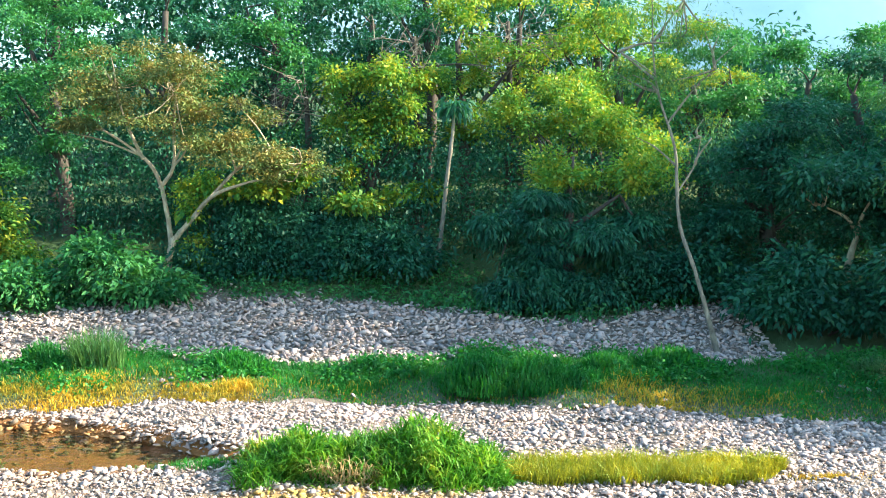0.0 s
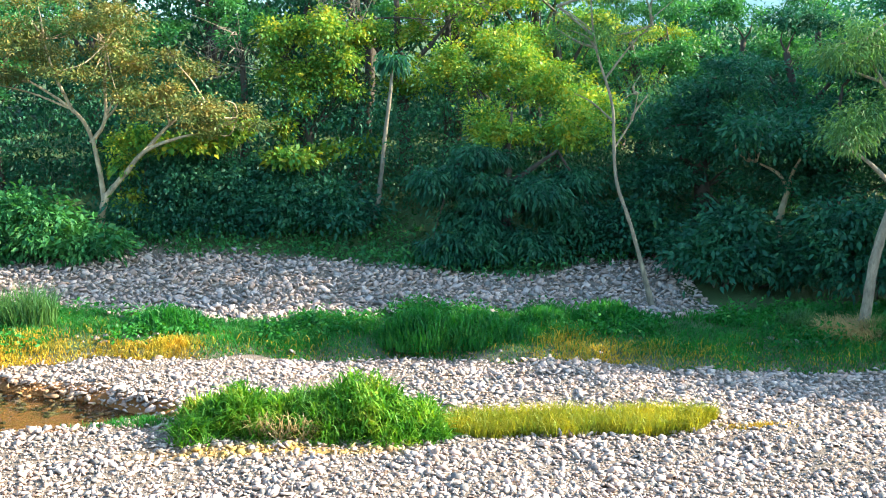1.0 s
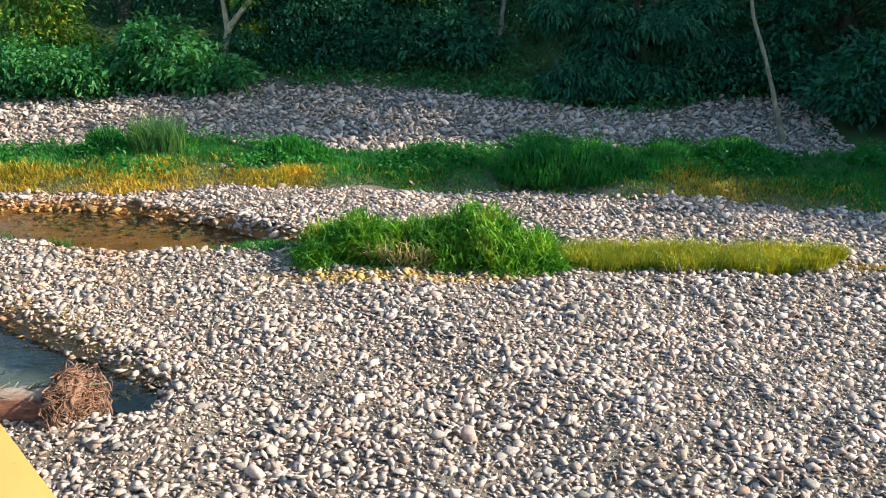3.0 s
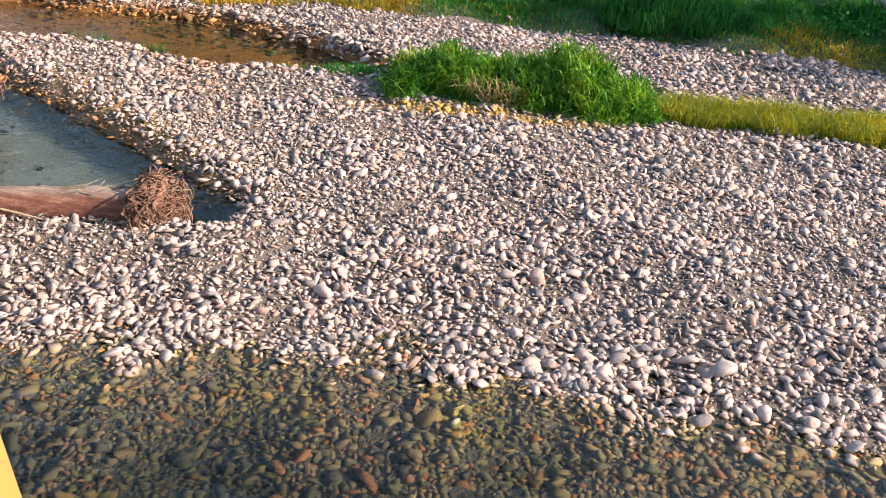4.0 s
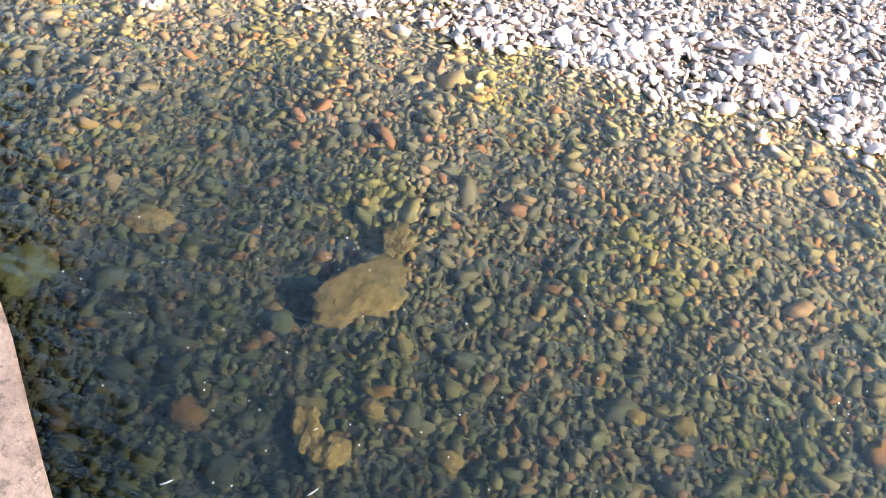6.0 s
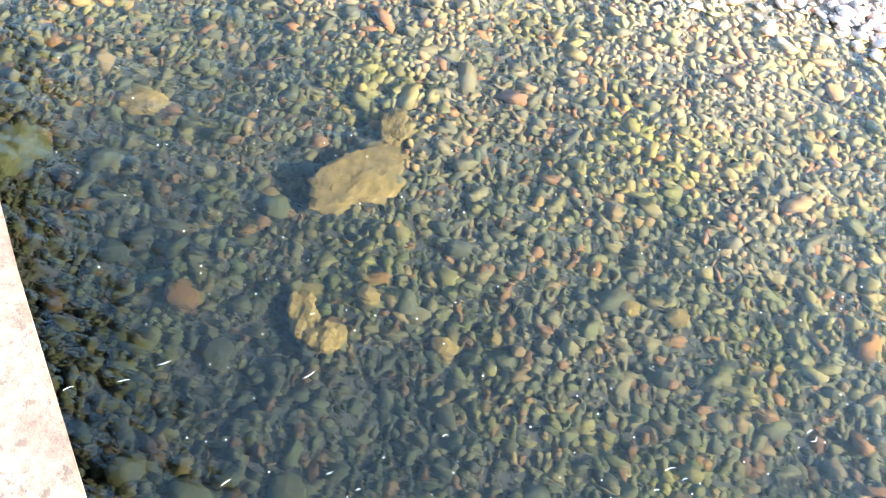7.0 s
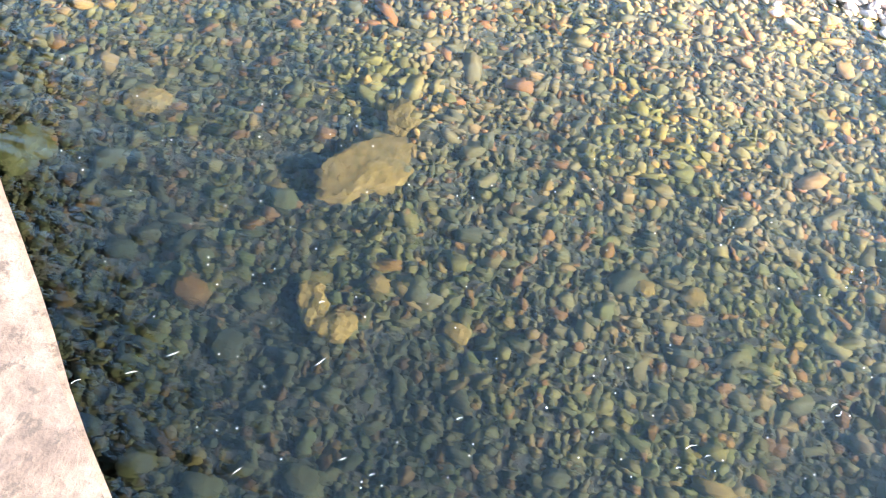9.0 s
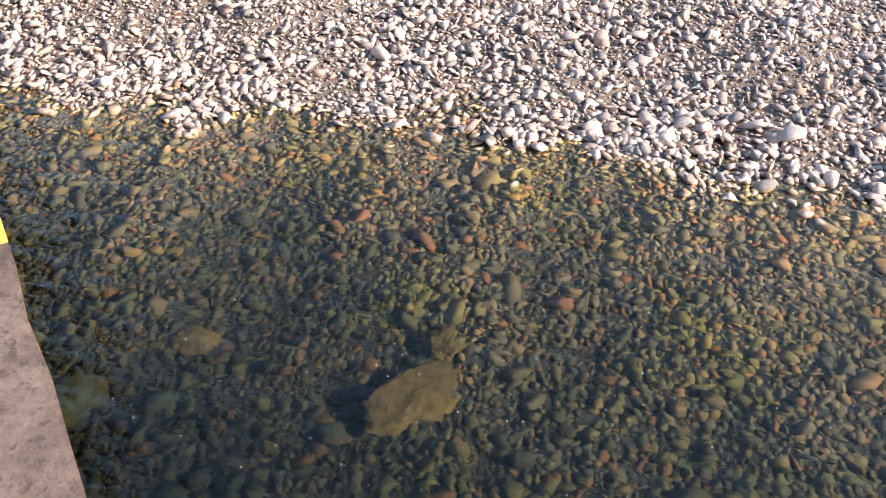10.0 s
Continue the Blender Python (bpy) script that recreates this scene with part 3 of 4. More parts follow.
# leaning trunk by the gravel with matted straw at its foot
zb = at(10.02, 20.0)
tree("leaning_tree", "leaning grey-barked tree with straw matted round its foot", zb,
     ([(0, 0, 0), (.05, 0, .5), (.17, 0, 1.75), (.5, 0, 3.05), (1.0, .1, 4.6), (1.3, .2, 6.2), (1.5, .3, 7.4)], [.145, .11, .098, .09, .075, .05, .02]),
     [([(.5, 0, 3.0), (-.2, -.1, 3.6), (-.9, -.2, 4.0)], [.06, .04, .015]), ([(.9, .1, 4.3), (.1, .2, 5.2), (-.4, .2, 6.0)], [.06, .04, .015]), ([(1.2, .2, 5.5), (2.0, .2, 6.4)], [.05, .02])],
     [((-.7, -.2, 4.3), (.9, .8, .55), 60), ((-.2, .2, 5.8), (1.1, .9, .8), 60), ((1.4, .2, 6.6), (1.3, 1.2, 1.0), 80), ((1.0, 0, 5.0), (1.2, 1.0, .7), 50)],
     M_LEAF_FINE, M_BARK_GREY, leaf=0.13, per=55, spread_r=0.27, width=0.18, droop=0.5, fill=0.8, low=-0.9, twigs=14)

zb = at(10.1, 25)
tree("forked_tree", "small forked pale-stemmed tree in deep shade", zb,
     ([(0, 0, 0), (.02, 0, .9), (.0, 0, 1.4), (.18, 0, 2.2)], [.10, .09, .085, .07]),
     [([(.18, 0, 2.15), (-.1, 0, 2.6), (-.7, 0, 2.9)], [.06, .045, .02]), ([(.18, 0, 2.15), (.3, 0, 2.7), (.7, .1, 3.3)], [.06, .04, .02])],
     [((-.4, 0, 3.4), (1.5, 1.2, .6), 120), ((.9, .1, 3.7), (1.2, 1.0, .6), 90)], M_LEAF_DARK, M_BARK, leaf=0.17, per=34, spread_r=0.3, twigs=14)

# dense drooping tree over the far gravel
zb = at(3.2, 26.7)
tree("drooping_tree", "dense dark tree with long drooping leaves over the gravel", zb,
     ([(0, 0, 0), (.1, 0, 1.2), (.1, 0, 2.6)], [.2, .17, .12]),
     [([(.1, 0, 1.6), (-1.2, -.4, 2.5)], [.1, .03]), ([(.1, 0, 1.8), (1.4, -.3, 2.8)], [.1, .03]), ([(.1, 0, 2.4), (.2, -.2, 3.8)], [.1, .03])],
     [((-1.5, -.5, 1.9), (1.0, 1.1, .6), 90), ((-.9, -.8, 1.1), (1.0, .9, .6), 80), ((.7, -.8, 2.0), (1.0, 1.0, .55), 90), ((1.4, -.5, 1.2), (1.1, 1.0, .6), 90), ((-.6, -.2, 2.6), (1.0, 1.0, .5), 70),
      ((2.3, -.3, 1.9), (.8, .9, .6), 60), ((2.5, -.3, .8), (.8, .8, .6), 60), ((-.1, -1.1, .5), (1.8, .7, .6), 110), ((-1.6, -.9, .3), (1.2, .7, .45), 60)],
     M_LEAF_DARK, M_BARK_DARK, leaf=0.17, per=40, spread_r=0.20, width=0.30, droop=0.55, fill=0.6, low=-0.8, twigs=0)
tree("sunlit_tree", "yellow-green tree with sunlit upper leaves", at(3.6, 29.5),
     ([(0, 0, 0), (.1, 0, 1.6), (.1, 0, 3.2)], [.18, .15, .1]),
     [([(.1, 0, 2.4), (-1.2, 0, 3.6)], [.08, .03]), ([(.1, 0, 2.6), (1.2, 0, 3.5)], [.08, .03])],
     [((-1.6, -.4, 3.9), (.9, .9, .8), 90), ((-.4, -.5, 3.3), (.8, .8, .6), 50), ((.9, -1.3, 3.3), (1.3, 1.0, .8), 120), ((2.1, -1.2, 2.6), (1.0, 1.0, .9), 100), ((.2, 0, 4.2), (1.5, 1.2, .8), 90), ((-.7, -2.3, 2.1), (1.1, .9, .8), 110), ((1.0, -2.5, 2.1), (1.2, .9, .8), 120)],
     M_LEAF_SUN_YELLOW, M_BARK_DARK, leaf=0.11, per=40, spread_r=0.20, width=0.5, droop=0.15, flat=0.8, fill=0.7, twigs=24)

# the dark mass above the end of the gravel
for (x, y, s, lab) in [(8.6, 27.0, 1.0, "large dark dense tree in the shade of the wood"), (11.8, 26.0, 1.05, "broad dark tree with layered leaves")]:
    tree("shade_tree", lab, at(x, y), ([(0, 0, 0), (.1, 0, 1.6), (.0, 0, 3.4 * s)], [.24, .2, .12]),
         [([(0, 0, 2.0), (-1.3, -.4, 3.2)], [.1, .03]), ([(0, 0, 2.2), (1.3, -.3, 3.4)], [.1, .03]), ([(0, 0, 3.0), (.2, .1, 4.6)], [.1, .03])],
         [((-.9, -.5, 2.2), (1.5, 1.4, 1.0), 130), ((.9, -.5, 2.6), (1.7, 1.5, 1.1), 130), ((-.3, -.2, 3.7 * s), (1.8, 1.5, .9), 140), ((.7, 0, 4.7 * s), (1.5, 1.4, .7), 110), ((-.3, -.9, 1.0), (1.9, 1.0, .8), 90)],
         M_LEAF_DARK, M_BARK_DARK, leaf=0.13, per=38, spread_r=0.24, width=0.42, droop=0.2, flat=0.35, fill=0.6, low=-0.8, twigs=0)

# vine-hung tree in the middle, with bright leaves
tree("vine_tree", "vine-hung tree with bright yellow-green hanging leaves", at(-2.1, 30.9),
     ([(0, 0, 0), (-.1, 0, 1.5), (0, 0, 4.0)], [.2, .18, .12]),
     [([(0, 0, 3.0), (.8, 0, 4.0)], [.08, .03]), ([(0, 0, 3.2), (-.8, 0, 4.2)], [.08, .03])],
     [((-.7, -.2, 4.5), (.8, .8, .5), 55), ((.5, -.2, 4.9), (.7, .8, .4), 40), ((-1.0, -.4, 3.4), (.4, .4, 1.0), 42), ((-.3, -.5, 2.9), (.35, .4, 1.2), 40), ((.3, -.4, 3.6), (.4, .4, .8), 34), ((1.2, -.2, 3.9), (.7, .7, .35), 34), ((1.0, -.3, 3.0), (.5, .5, .3), 18), ((-.8, -.5, 1.9), (.3, .3, .7), 20)],
     M_LEAF_SUN_YELLOW, M_BARK_DARK, leaf=0.11, per=42, spread_r=0.20, width=0.6, droop=0.25, flat=0.9, fill=0.7, twigs=20)

# tall wood behind
# the first two stand out of view, added to darken the creek's reflection
BACK = [(-18.4, 31, 6.4, 'd'), (-21.0, 29.5, 6.2, 'd'), (-14.0, 29.5, 6.4, 'g'), (-11.3, 30.5, 7.6, 'g'), (-13.2, 34.5, 10.5, 'g'), (-9.0, 33.5, 9.4, 'd'), (-5.4, 32.0, 7.4, 'g'), (-5.8, 36.5, 11.0, 'd'),
        (-2.6, 33.8, 8.8, 'd'), (-.6, 37.0, 11.5, 'g'), (.8, 31.8, 8.2, 'y'), (2.6, 33.6, 8.8, 'y'), (5.4, 35.5, 9.2, 'y'), (5.4, 32.0, 7.6, 'y'), (8.4, 32.8, 6.0, 'g'), (8.6, 36.5, 6.6, 'y'),
        (11.8, 33.5, 6.2, 'g'), (12.4, 30.0, 6.2, 'd'), (15.4, 35.0, 6.5, 'g'), (15.2, 29.0, 7.8, 'd'), (18.0, 31.0, 7.5, 'd')]
for x, y, h, k in BACK:
    mat = {'d': M_LEAF_DARK, 'g': M_LEAF, 'y': M_LEAF_SUN_YELLOW}[k]
    lab = {'d': "tall dark green forest tree", 'g': "tall leafy green forest tree", 'y': "tall forest tree with sunlit yellowish leaves"}[k]
    b = at(x, y)
    j = rng.uniform(-.5, .5, 8)
    tree("forest_tree", lab, b, ([(0, 0, 0), (j[0] * .5, 0, h * .3), (j[1], 0, h * .7)], [.24, .19, .09]),
         [([(j[0] * .5, 0, h * .35), (-1.2 + j[2], -.3, h * .6)], [.1, .03]), ([(j[0] * .5, 0, h * .4), (1.3 + j[3], -.3, h * .65)], [.1, .03])],
         [((-1.0 + j[4], -.3, h * .58), (1.5, 1.4, h * .13), 75), ((1.1 + j[5], -.3, h * .62), (1.5, 1.4, h * .13), 75), ((j[6], 0, h * .82), (1.7, 1.5, h * .15), 95), ((j[7], -.5, h * .38), (1.7, 1.2, h * .13), 60)],
         mat, M_BARK_DARK, leaf=0.125, per=31, spread_r=0.16, width=0.5, droop=0.15, fill=0.6, low=-0.7, twigs=0)

# unseen trees added along the bank beyond view, sized to shade the gravel
for x, y, h in [(15.6, 24.5, 8.0), (17.2, 21.7, 7.0), (15.5, 20.6, 6.5), (17.0, 18.9, 7.8), (16.5, 17.2, 5.2), (19.5, 24.5, 11.0), (22.5, 22.8, 14.0), (22.0, 25.2, 15.0), (25.5, 24.4, 21.5), (16.6, 29.5, 7.0), (26.5, 22.6, 21.0), (28.0, 25.8, 23.5), (29.0, 23.8, 23.5)]:
    tree("forest_tree", "tall leafy green forest tree", at(x, y), ([(0, 0, 0), (.2, 0, h * .4), (0, 0, h * .75)], [.26, .2, .1]),
         [([(.2, 0, h * .4), (-1.3, .2, h * .65)], [.1, .03]), ([(.2, 0, h * .4), (1.4, .2, h * .65)], [.1, .03])],
         [((-1.1, 0, h * .6), (1.7, 1.7, h * .14), 70), ((1.2, .2, h * .62), (1.7, 1.6, h * .14), 70), ((0, 0, h * .82), (1.9, 1.8, h * .15), 90), ((0, 0, h * .36), (1.9, 1.7, h * .14), 60)],
         M_LEAF, M_BARK_DARK, leaf=0.34, per=12, spread_r=0.38, width=0.48, twigs=0)


def bare_branches(base, reach, n):
    t = thing("bare_tree", "grey leafless dead branches among the leaves", "tree", base)
    linked("trunk", mesh_of("trunk", *tube([(0, 0, 0), (.1, 0, reach[2] * .5), (0, 0, reach[2])], [.14, .11, .07], 7), M_BARK_DARK, True), t)
    tw = []
    for _ in range(n):
        a, l = rng.uniform(-2.6, 2.6), rng.uniform(.5, 1.0)
        s = np.array([0, -.1, reach[2] * rng.uniform(.75, 1.0)])
        e = s + np.array([math.sin(a) * reach[0] * l, -abs(rng.normal()) * .5 - .3, rng.uniform(-.1, .9) * reach[1]])
        m = (s + e) / 2 + rng.standard_normal(3) * .2
        tw.append(tube([s, m, e], [.024, .016, .006], 5, 4))
        for _ in range(4):
            f = m + (e - m) * rng.uniform(.1, .9)
            tw.append(tube([f, f + rng.standard_normal(3) * .25, f + rng.standard_normal(3) * .5], [.014, .010, .004], 4, 3))
    linked("branchwork", mesh_of("branchwork", *joined(tw), M_BARK_GREY, True), t)


bare_branches(at(-.9, 31.9), (1.5, .8, 5.9), 9)
bare_branches(at(2.0, 32.0), (1.9, .9, 6.3), 11)
bare_branches(at(-4.2, 31.2), (1.4, .7, 4.6), 8)


# ---- bushes and undergrowth ----
def bush(name, label, base, lobes, mat, leaf=0.16, per=30, spread_r=0.22, width=0.45, droop=0.3, stems=6, category="bush"):
    t = thing(name, label, category, base)
    V = [leaves(shell(c, r, n, 0.55, -0.3), per, spread_r, leaf, width, droop, 0.6, c) for c, r, n in lobes]
    linked("foliage", mesh_of("foliage", *joined(V), mat), t)
    if stems:
        st = []
        for c, r, n in lobes:
            for _ in range(stems):
                e = np.array(c) + rng.uniform(-.7, .7, 3) * r
                s = np.array([c[0] * .6 + rng.normal() * .1, c[1] * .6, 0.0])
                st.append(tube([s, (s + e) / 2 + rng.standard_normal(3) * .08, e], [.022, .016, .006], 5, 3))
        tagged(linked("stem_tangle", mesh_of("stem_tangle", *joined(st), M_BARK_DARK, True), t), kind="stuff")
    return t


bush("bank_bush", "leafy green bush on the edge of the gravel bank", at(-8.7, 26.2), [((0, 0, .7), (1.1, .9, .9), 90), ((1.2, -.2, .45), (.8, .7, .55), 55), ((-.4, 0, 1.3), (.6, .6, .5), 36)], M_LEAF, 0.19, 28)
bush("bank_bush", "low dark green bush on the edge of the gravel bank", at(-11.2, 25.9), [((0, 0, .5), (1.5, .9, .7), 100), ((-1.6, 0, .6), (1.2, .9, .8), 80)], M_LEAF, 0.17, 28)
bush("bank_bush", "bright green bush standing before the wood", at(-12.6, 27.4), [((0, 0, 1.6), (1.1, .9, 1.0), 80), ((.3, 0, .6), (1.4, 1.0, .8), 80)], M_LEAF_SUN_YELLOW, 0.17, 28)
bush("ivy_mound", "dense dark mound of ivy leaves over the bank", at(-4.4, 29.0), [((-.9, -.6, .6), (1.9, 1.0, 1.1), 260), ((1.0, -.7, .4), (1.6, 1.0, 1.0), 200), ((-.2, -1.2, -.3), (2.8, .8, .9), 220)], M_LEAF_DARK, 0.10, 42, 0.17, 0.75, 0.5)
bush("vine_bush", "sunlit yellow-green vine leaves on the mound", at(-5.0, 29.3), [((-.2, -1.2, 1.75), (1.2, .5, .25), 60), ((.95, -1.0, 2.1), (.4, .35, .5), 34), ((2.4, -1.2, 1.35), (.8, .45, .28), 34)], M_LEAF_SUN_YELLOW, 0.17, 24, 0.15, 0.6)
bush("trunk_vine", "hanging yellow-green vines between the pale limbs", at(-6.95, 27.7), [((0, 0, 2.0), (.28, .25, 1.1), 34), ((.5, .1, 2.5), (.25, .25, .7), 20), ((.25, 0, .6), (.4, .3, .6), 24)], M_LEAF_SUN_YELLOW, 0.12, 26, 0.14, 0.6, 0.4, 2, "vine")
bush("vine_bush", "small sunlit vine clump beside the slender stem", at(-.6, 29.3), [((0, 0, 1.7), (.7, .35, .18), 24), ((-1.1, 0, 1.5), (.45, .3, .2), 14)], M_LEAF_SUN_YELLOW, 0.17, 22, 0.15, 0.6)
bush("bank_bush", "dark leafy bush at the foot of the slender stem", at(-1.4, 27.6), [((0, 0, .5), (1.5, .9, .9), 130), ((-1.2, .3, .6), (1.0, .8, .9), 80)], M_LEAF_DARK, 0.17, 30)
bush("bank_bush", "dark hanging bush at the end of the gravel", at(6.6, 26.2), [((0, 0, .7), (1.2, .9, .9), 100), ((-1.3, .2, .5), (1.0, .8, .8), 70)], M_LEAF_DARK, 0.18, 30)
bush("bank_bush", "dark shaded bush under the trees", at(8.2, 23.6), [((0, 0, .7), (1.1, .9, .9), 90), ((.3, .3, 1.5), (.9, .8, .5), 50), ((1.6, 0, .6), (1.2, .9, .8), 90)], M_LEAF_DARK, 0.18, 30)
bush("bank_bush", "dark shaded bush under the leaning tree", at(11.4, 22.2), [((0, 0, .9), (1.3, 1.0, 1.0), 100), ((1.4, -.2, .7), (1.2, .9, .9), 80), ((-.3, .2, 1.9), (1.2, .9, .6), 70)], M_LEAF_DARK, 0.18, 30)
bush("bank_bush", "dark undergrowth bush behind the leaning tree", at(13.6, 19.8), [((0, 0, .8), (1.3, 1.0, .9), 80)], M_LEAF_DARK, 0.18, 28)


def build_undergrowth():
    n = 2800
    x, y = rng.uniform(-17, 18, n), rng.uniform(28.3, 33.5, n)
    hollow = ((x > -13.5) & (x < -8.2) | (np.abs(x + 2.6) < 1.0)) & (y < 29.5)
    x, y = x[~hollow], y[~hollow]
    z = land(x, y) + rng.random(len(x)) ** 1.3 * 3.3
    V = leaves(np.stack([x, y, z], 1), 30, 0.3, 0.14, 0.45, 0.3)
    tagged(linked("undergrowth", mesh_of("undergrowth", *V, M_LEAF_DARK)), "dark tangled undergrowth beneath the trees", "undergrowth", kind="stuff")
    n = 900
    x = rng.uniform(-16, 16, n)
    y = far_edge(x) - .1 + rng.random(n) ** 1.3 * 2.6
    V = leaves(np.stack([x, y, land(x, y) + 0.12], 1), 20, 0.2, 0.13, 0.5, 0.2)
    tagged(linked("ground_plants", mesh_of("ground_plants", *V, M_LEAF)), "low green weeds creeping on the shaded bank", "weeds", kind="stuff")


build_undergrowth()


def build_far_wood():
    n = 2500
    x, y = rng.uniform(-19.5, 22, n), rng.uniform(38.5, 43.5, n)
    top = np.where(x < -18.5, 6.5, np.where(x < 7.0, 12.5, 7.6)) + 1.2 * np.sin(x * 1.1) + .8 * np.sin(x * 2.9 + 1)
    z = land(x, y) + rng.random(n) * (top - land(x, y))
    V = leaves(np.stack([x, y, z], 1), 30, 0.45, 0.27, 0.5, 0.3)
    tagged(linked("far_wood", mesh_of("far_wood", *V, M_LEAF_DARK)), "dense dark green wood behind the nearer trees", "woods", kind="stuff")


build_far_wood()

# ---- grass ----
def lumps(x, y, s=1.0):
    return 0.5 + 0.5 * np.sin(x * 1.7 * s + 1.3 * np.sin(y * 2.1 * s)) * np.sin(y * 2.3 * s + x * 0.6)


def build_strip():
    n = 80000
    x = rng.uniform(-15, 12.5, n)
    u = rng.random(n) ** 1.25
    y = front(x) + 0.03 + u * (back(x) - front(x))
    stony = np.exp(-(((x + 4.9) / .55) ** 2 + ((y - 20.2) / .3) ** 2))
    keep = (rng.random(n) > stony * 1.3) & (rng.random(n) < 0.45 + 0.65 * lumps(x, y) + 0.5 * smooth01((x - 3) / 2))
    x, y, u = x[keep], y[keep], u[keep]
    h = 0.09 + 0.26 * lumps(x, y) * lumps(x + 5, y, 2.3) * smooth01(u * 3) + 0.05 * lumps(x, y)
    h = h + 0.06 * np.exp(-((x + 11) / 4) ** 2)
    yellow = np.exp(-((u - 0.05) / 0.30) ** 2) * (1.25 * smooth01((-3.2 - x) / 1.0) + 0.8 * np.exp(-((x - 4.2) / 1.6) ** 2) + 0.14)
    yl = rng.random(len(x)) < yellow
    P = np.stack([x, y, land(x, y) - 0.02], 1)
    for sel, name, mat, lab in ((~yl, "bank_grass", M_GRASS, "green grass strip along the gravel bar"), (yl, "dry_grass", M_GRASS_DRY, "yellow dry grass fringe of the grass strip")):
        V = blades(P[sel], h[sel], 0.017, 0.85)
        tagged(linked(name, mesh_of(name, *V, mat)), lab, "grass", kind="stuff")
    # broad-leaved weeds in the strip
    n = 1300
    x = rng.uniform(-15, 12, n)
    u = rng.beta(2.2, 1.6, n)
    y = front(x) + 0.25 + u * (back(x) - front(x) - 0.2)
    keep = lumps(x + 3, y, 0.8) > 0.55
    x, y = x[keep], y[keep]
    V = leaves(np.stack([x, y, land(x, y) + 0.16], 1), 26, 0.14, 0.10, 0.5, 0.2)
    tagged(linked("bank_weeds", mesh_of("bank_weeds", *V, M_GRASS)), "leafy green weeds among the bank grass", "weeds", kind="stuff")


build_strip()


def grass_clump(name, label, base, humps, mat, n, height, width, lean, category="grass clump", straw=0):
    """humps: (dx, dy, rx, ry, height). Blades spring from mounds of stems."""
    t = thing(name, label, category, base)
    B, V = np.array(base), []
    for dx, dy, rx, ry, hh in humps:
        k = int(n * rx * ry * hh / sum(a * b * c for _, _, a, b, c in humps))
        a, r = rng.uniform(0, 2 * math.pi, k), np.sqrt(rng.random(k))
        px, py = dx + np.cos(a) * r * rx, dy + np.sin(a) * r * ry
        dome = hh * np.sqrt(np.clip(1 - r ** 2, 0, 1))
        pz = np.maximum(0, dome * rng.uniform(0.25, 1.0, k) - height * 0.45)
        P = np.stack([px, py, pz], 1)
        linked("tuft", mesh_of("tuft", *blades(P, np.full(k, height), width, lean), mat), t)
    if straw:
        k = straw
        dx, dy, rx, ry, hh = humps[-1]
        a = rng.uniform(-2.6, -0.6, k)
        P = np.stack([dx - .3 + np.cos(a) * rx * rng.uniform(.75, 1.05, k), dy + np.sin(a) * ry * rng.uniform(.85, 1.08, k), rng.uniform(0, .3, k)], 1)
        linked("dead_straw", mesh_of("dead_straw", *blades(P, np.full(k, .3), .018, 1.2), M_STRAW), t)
    return t


zb = at(-.95, 15.45)
TUFTS = []
for _ in range(44):
    tx, ty = rng.uniform(-2.1, 1.75), rng.uniform(-.5, .5)
    tall = .34 * math.exp(-((tx + 1.2) / .7) ** 2) + .50 * math.exp(-((tx - .6) / .7) ** 2) + .42
    tr = rng.uniform(.24, .42)
    TUFTS.append((tx, ty, tr, tr * .9, tall * rng.uniform(.75, 1.2) * (1 - .5 * ty * ty)))
TUFTS += [(-1.25, 0, .75, .5, .80), (-.35, -.05, .7, .5, .76), (.6, .1, .85, .55, .98), (-.2, -.30, .7, .35, .60)]
grass_clump("grass_bush", "lush sunlit green clump of long-bladed grass on gravel", zb,
            TUFTS, M_GRASS_LIT, 20000, .24, .028, 1.5, straw=220)
grass_clump("strip_bush", "round green leafy clump in the grass strip", at(1.35, 19.9), [(-.6, 0, .85, .6, .75), (.5, .1, .9, .65, .68), (1.4, .1, .6, .5, .42)], M_GRASS, 7000, .24, .03, .7)
grass_clump("strip_bush", "low dark green clump in the grass strip", at(-4.4, 20.9), [(0, 0, .8, .5, .5)], M_GRASS, 2200, .24, .03, .7)
grass_clump("strip_bush", "low dark green clump near the tall tree", at(4.9, 21.2), [(0, 0, .8, .6, .55), (.8, -.1, .5, .4, .28)], M_GRASS, 2600, .22, .035, .7)
grass_clump("strip_bush", "small dark green clump at the gravel edge", at(3.4, 20.9), [(0, 0, .6, .4, .45)], M_GRASS, 1400, .22, .03, .7)
grass_clump("strip_bush", "green clump beside the pale reeds", at(-8.6, 21.3), [(0, 0, .55, .4, .65)], M_GRASS, 1500, .24, .03, .7)
grass_clump("reed_clump", "tall pale green reed tuft in the grass strip", at(-7.35, 21.0), [(0, 0, .6, .35, .25)], M_LEAF_FINE, 700, .95, .022, .4)
grass_clump("reed_clump", "small pale green reed tuft by the brown creek", at(-7.8, 16.5), [(0, 0, .35, .2, .1)], M_LEAF_FINE, 260, .42, .014, .5)
grass_clump("reed_clump", "sparse reed tuft standing in the brown creek", at(-8.9, 16.6), [(0, 0, .4, .2, .1)], M_LEAF_FINE, 220, .42, .014, .5)
grass_clump("hanging_grass", "drooping grass tuft by the leaning tree", at(8.9, 20.4), [(0, 0, .4, .35, .4)], M_LEAF_FINE, 700, .45, .016, 1.1)
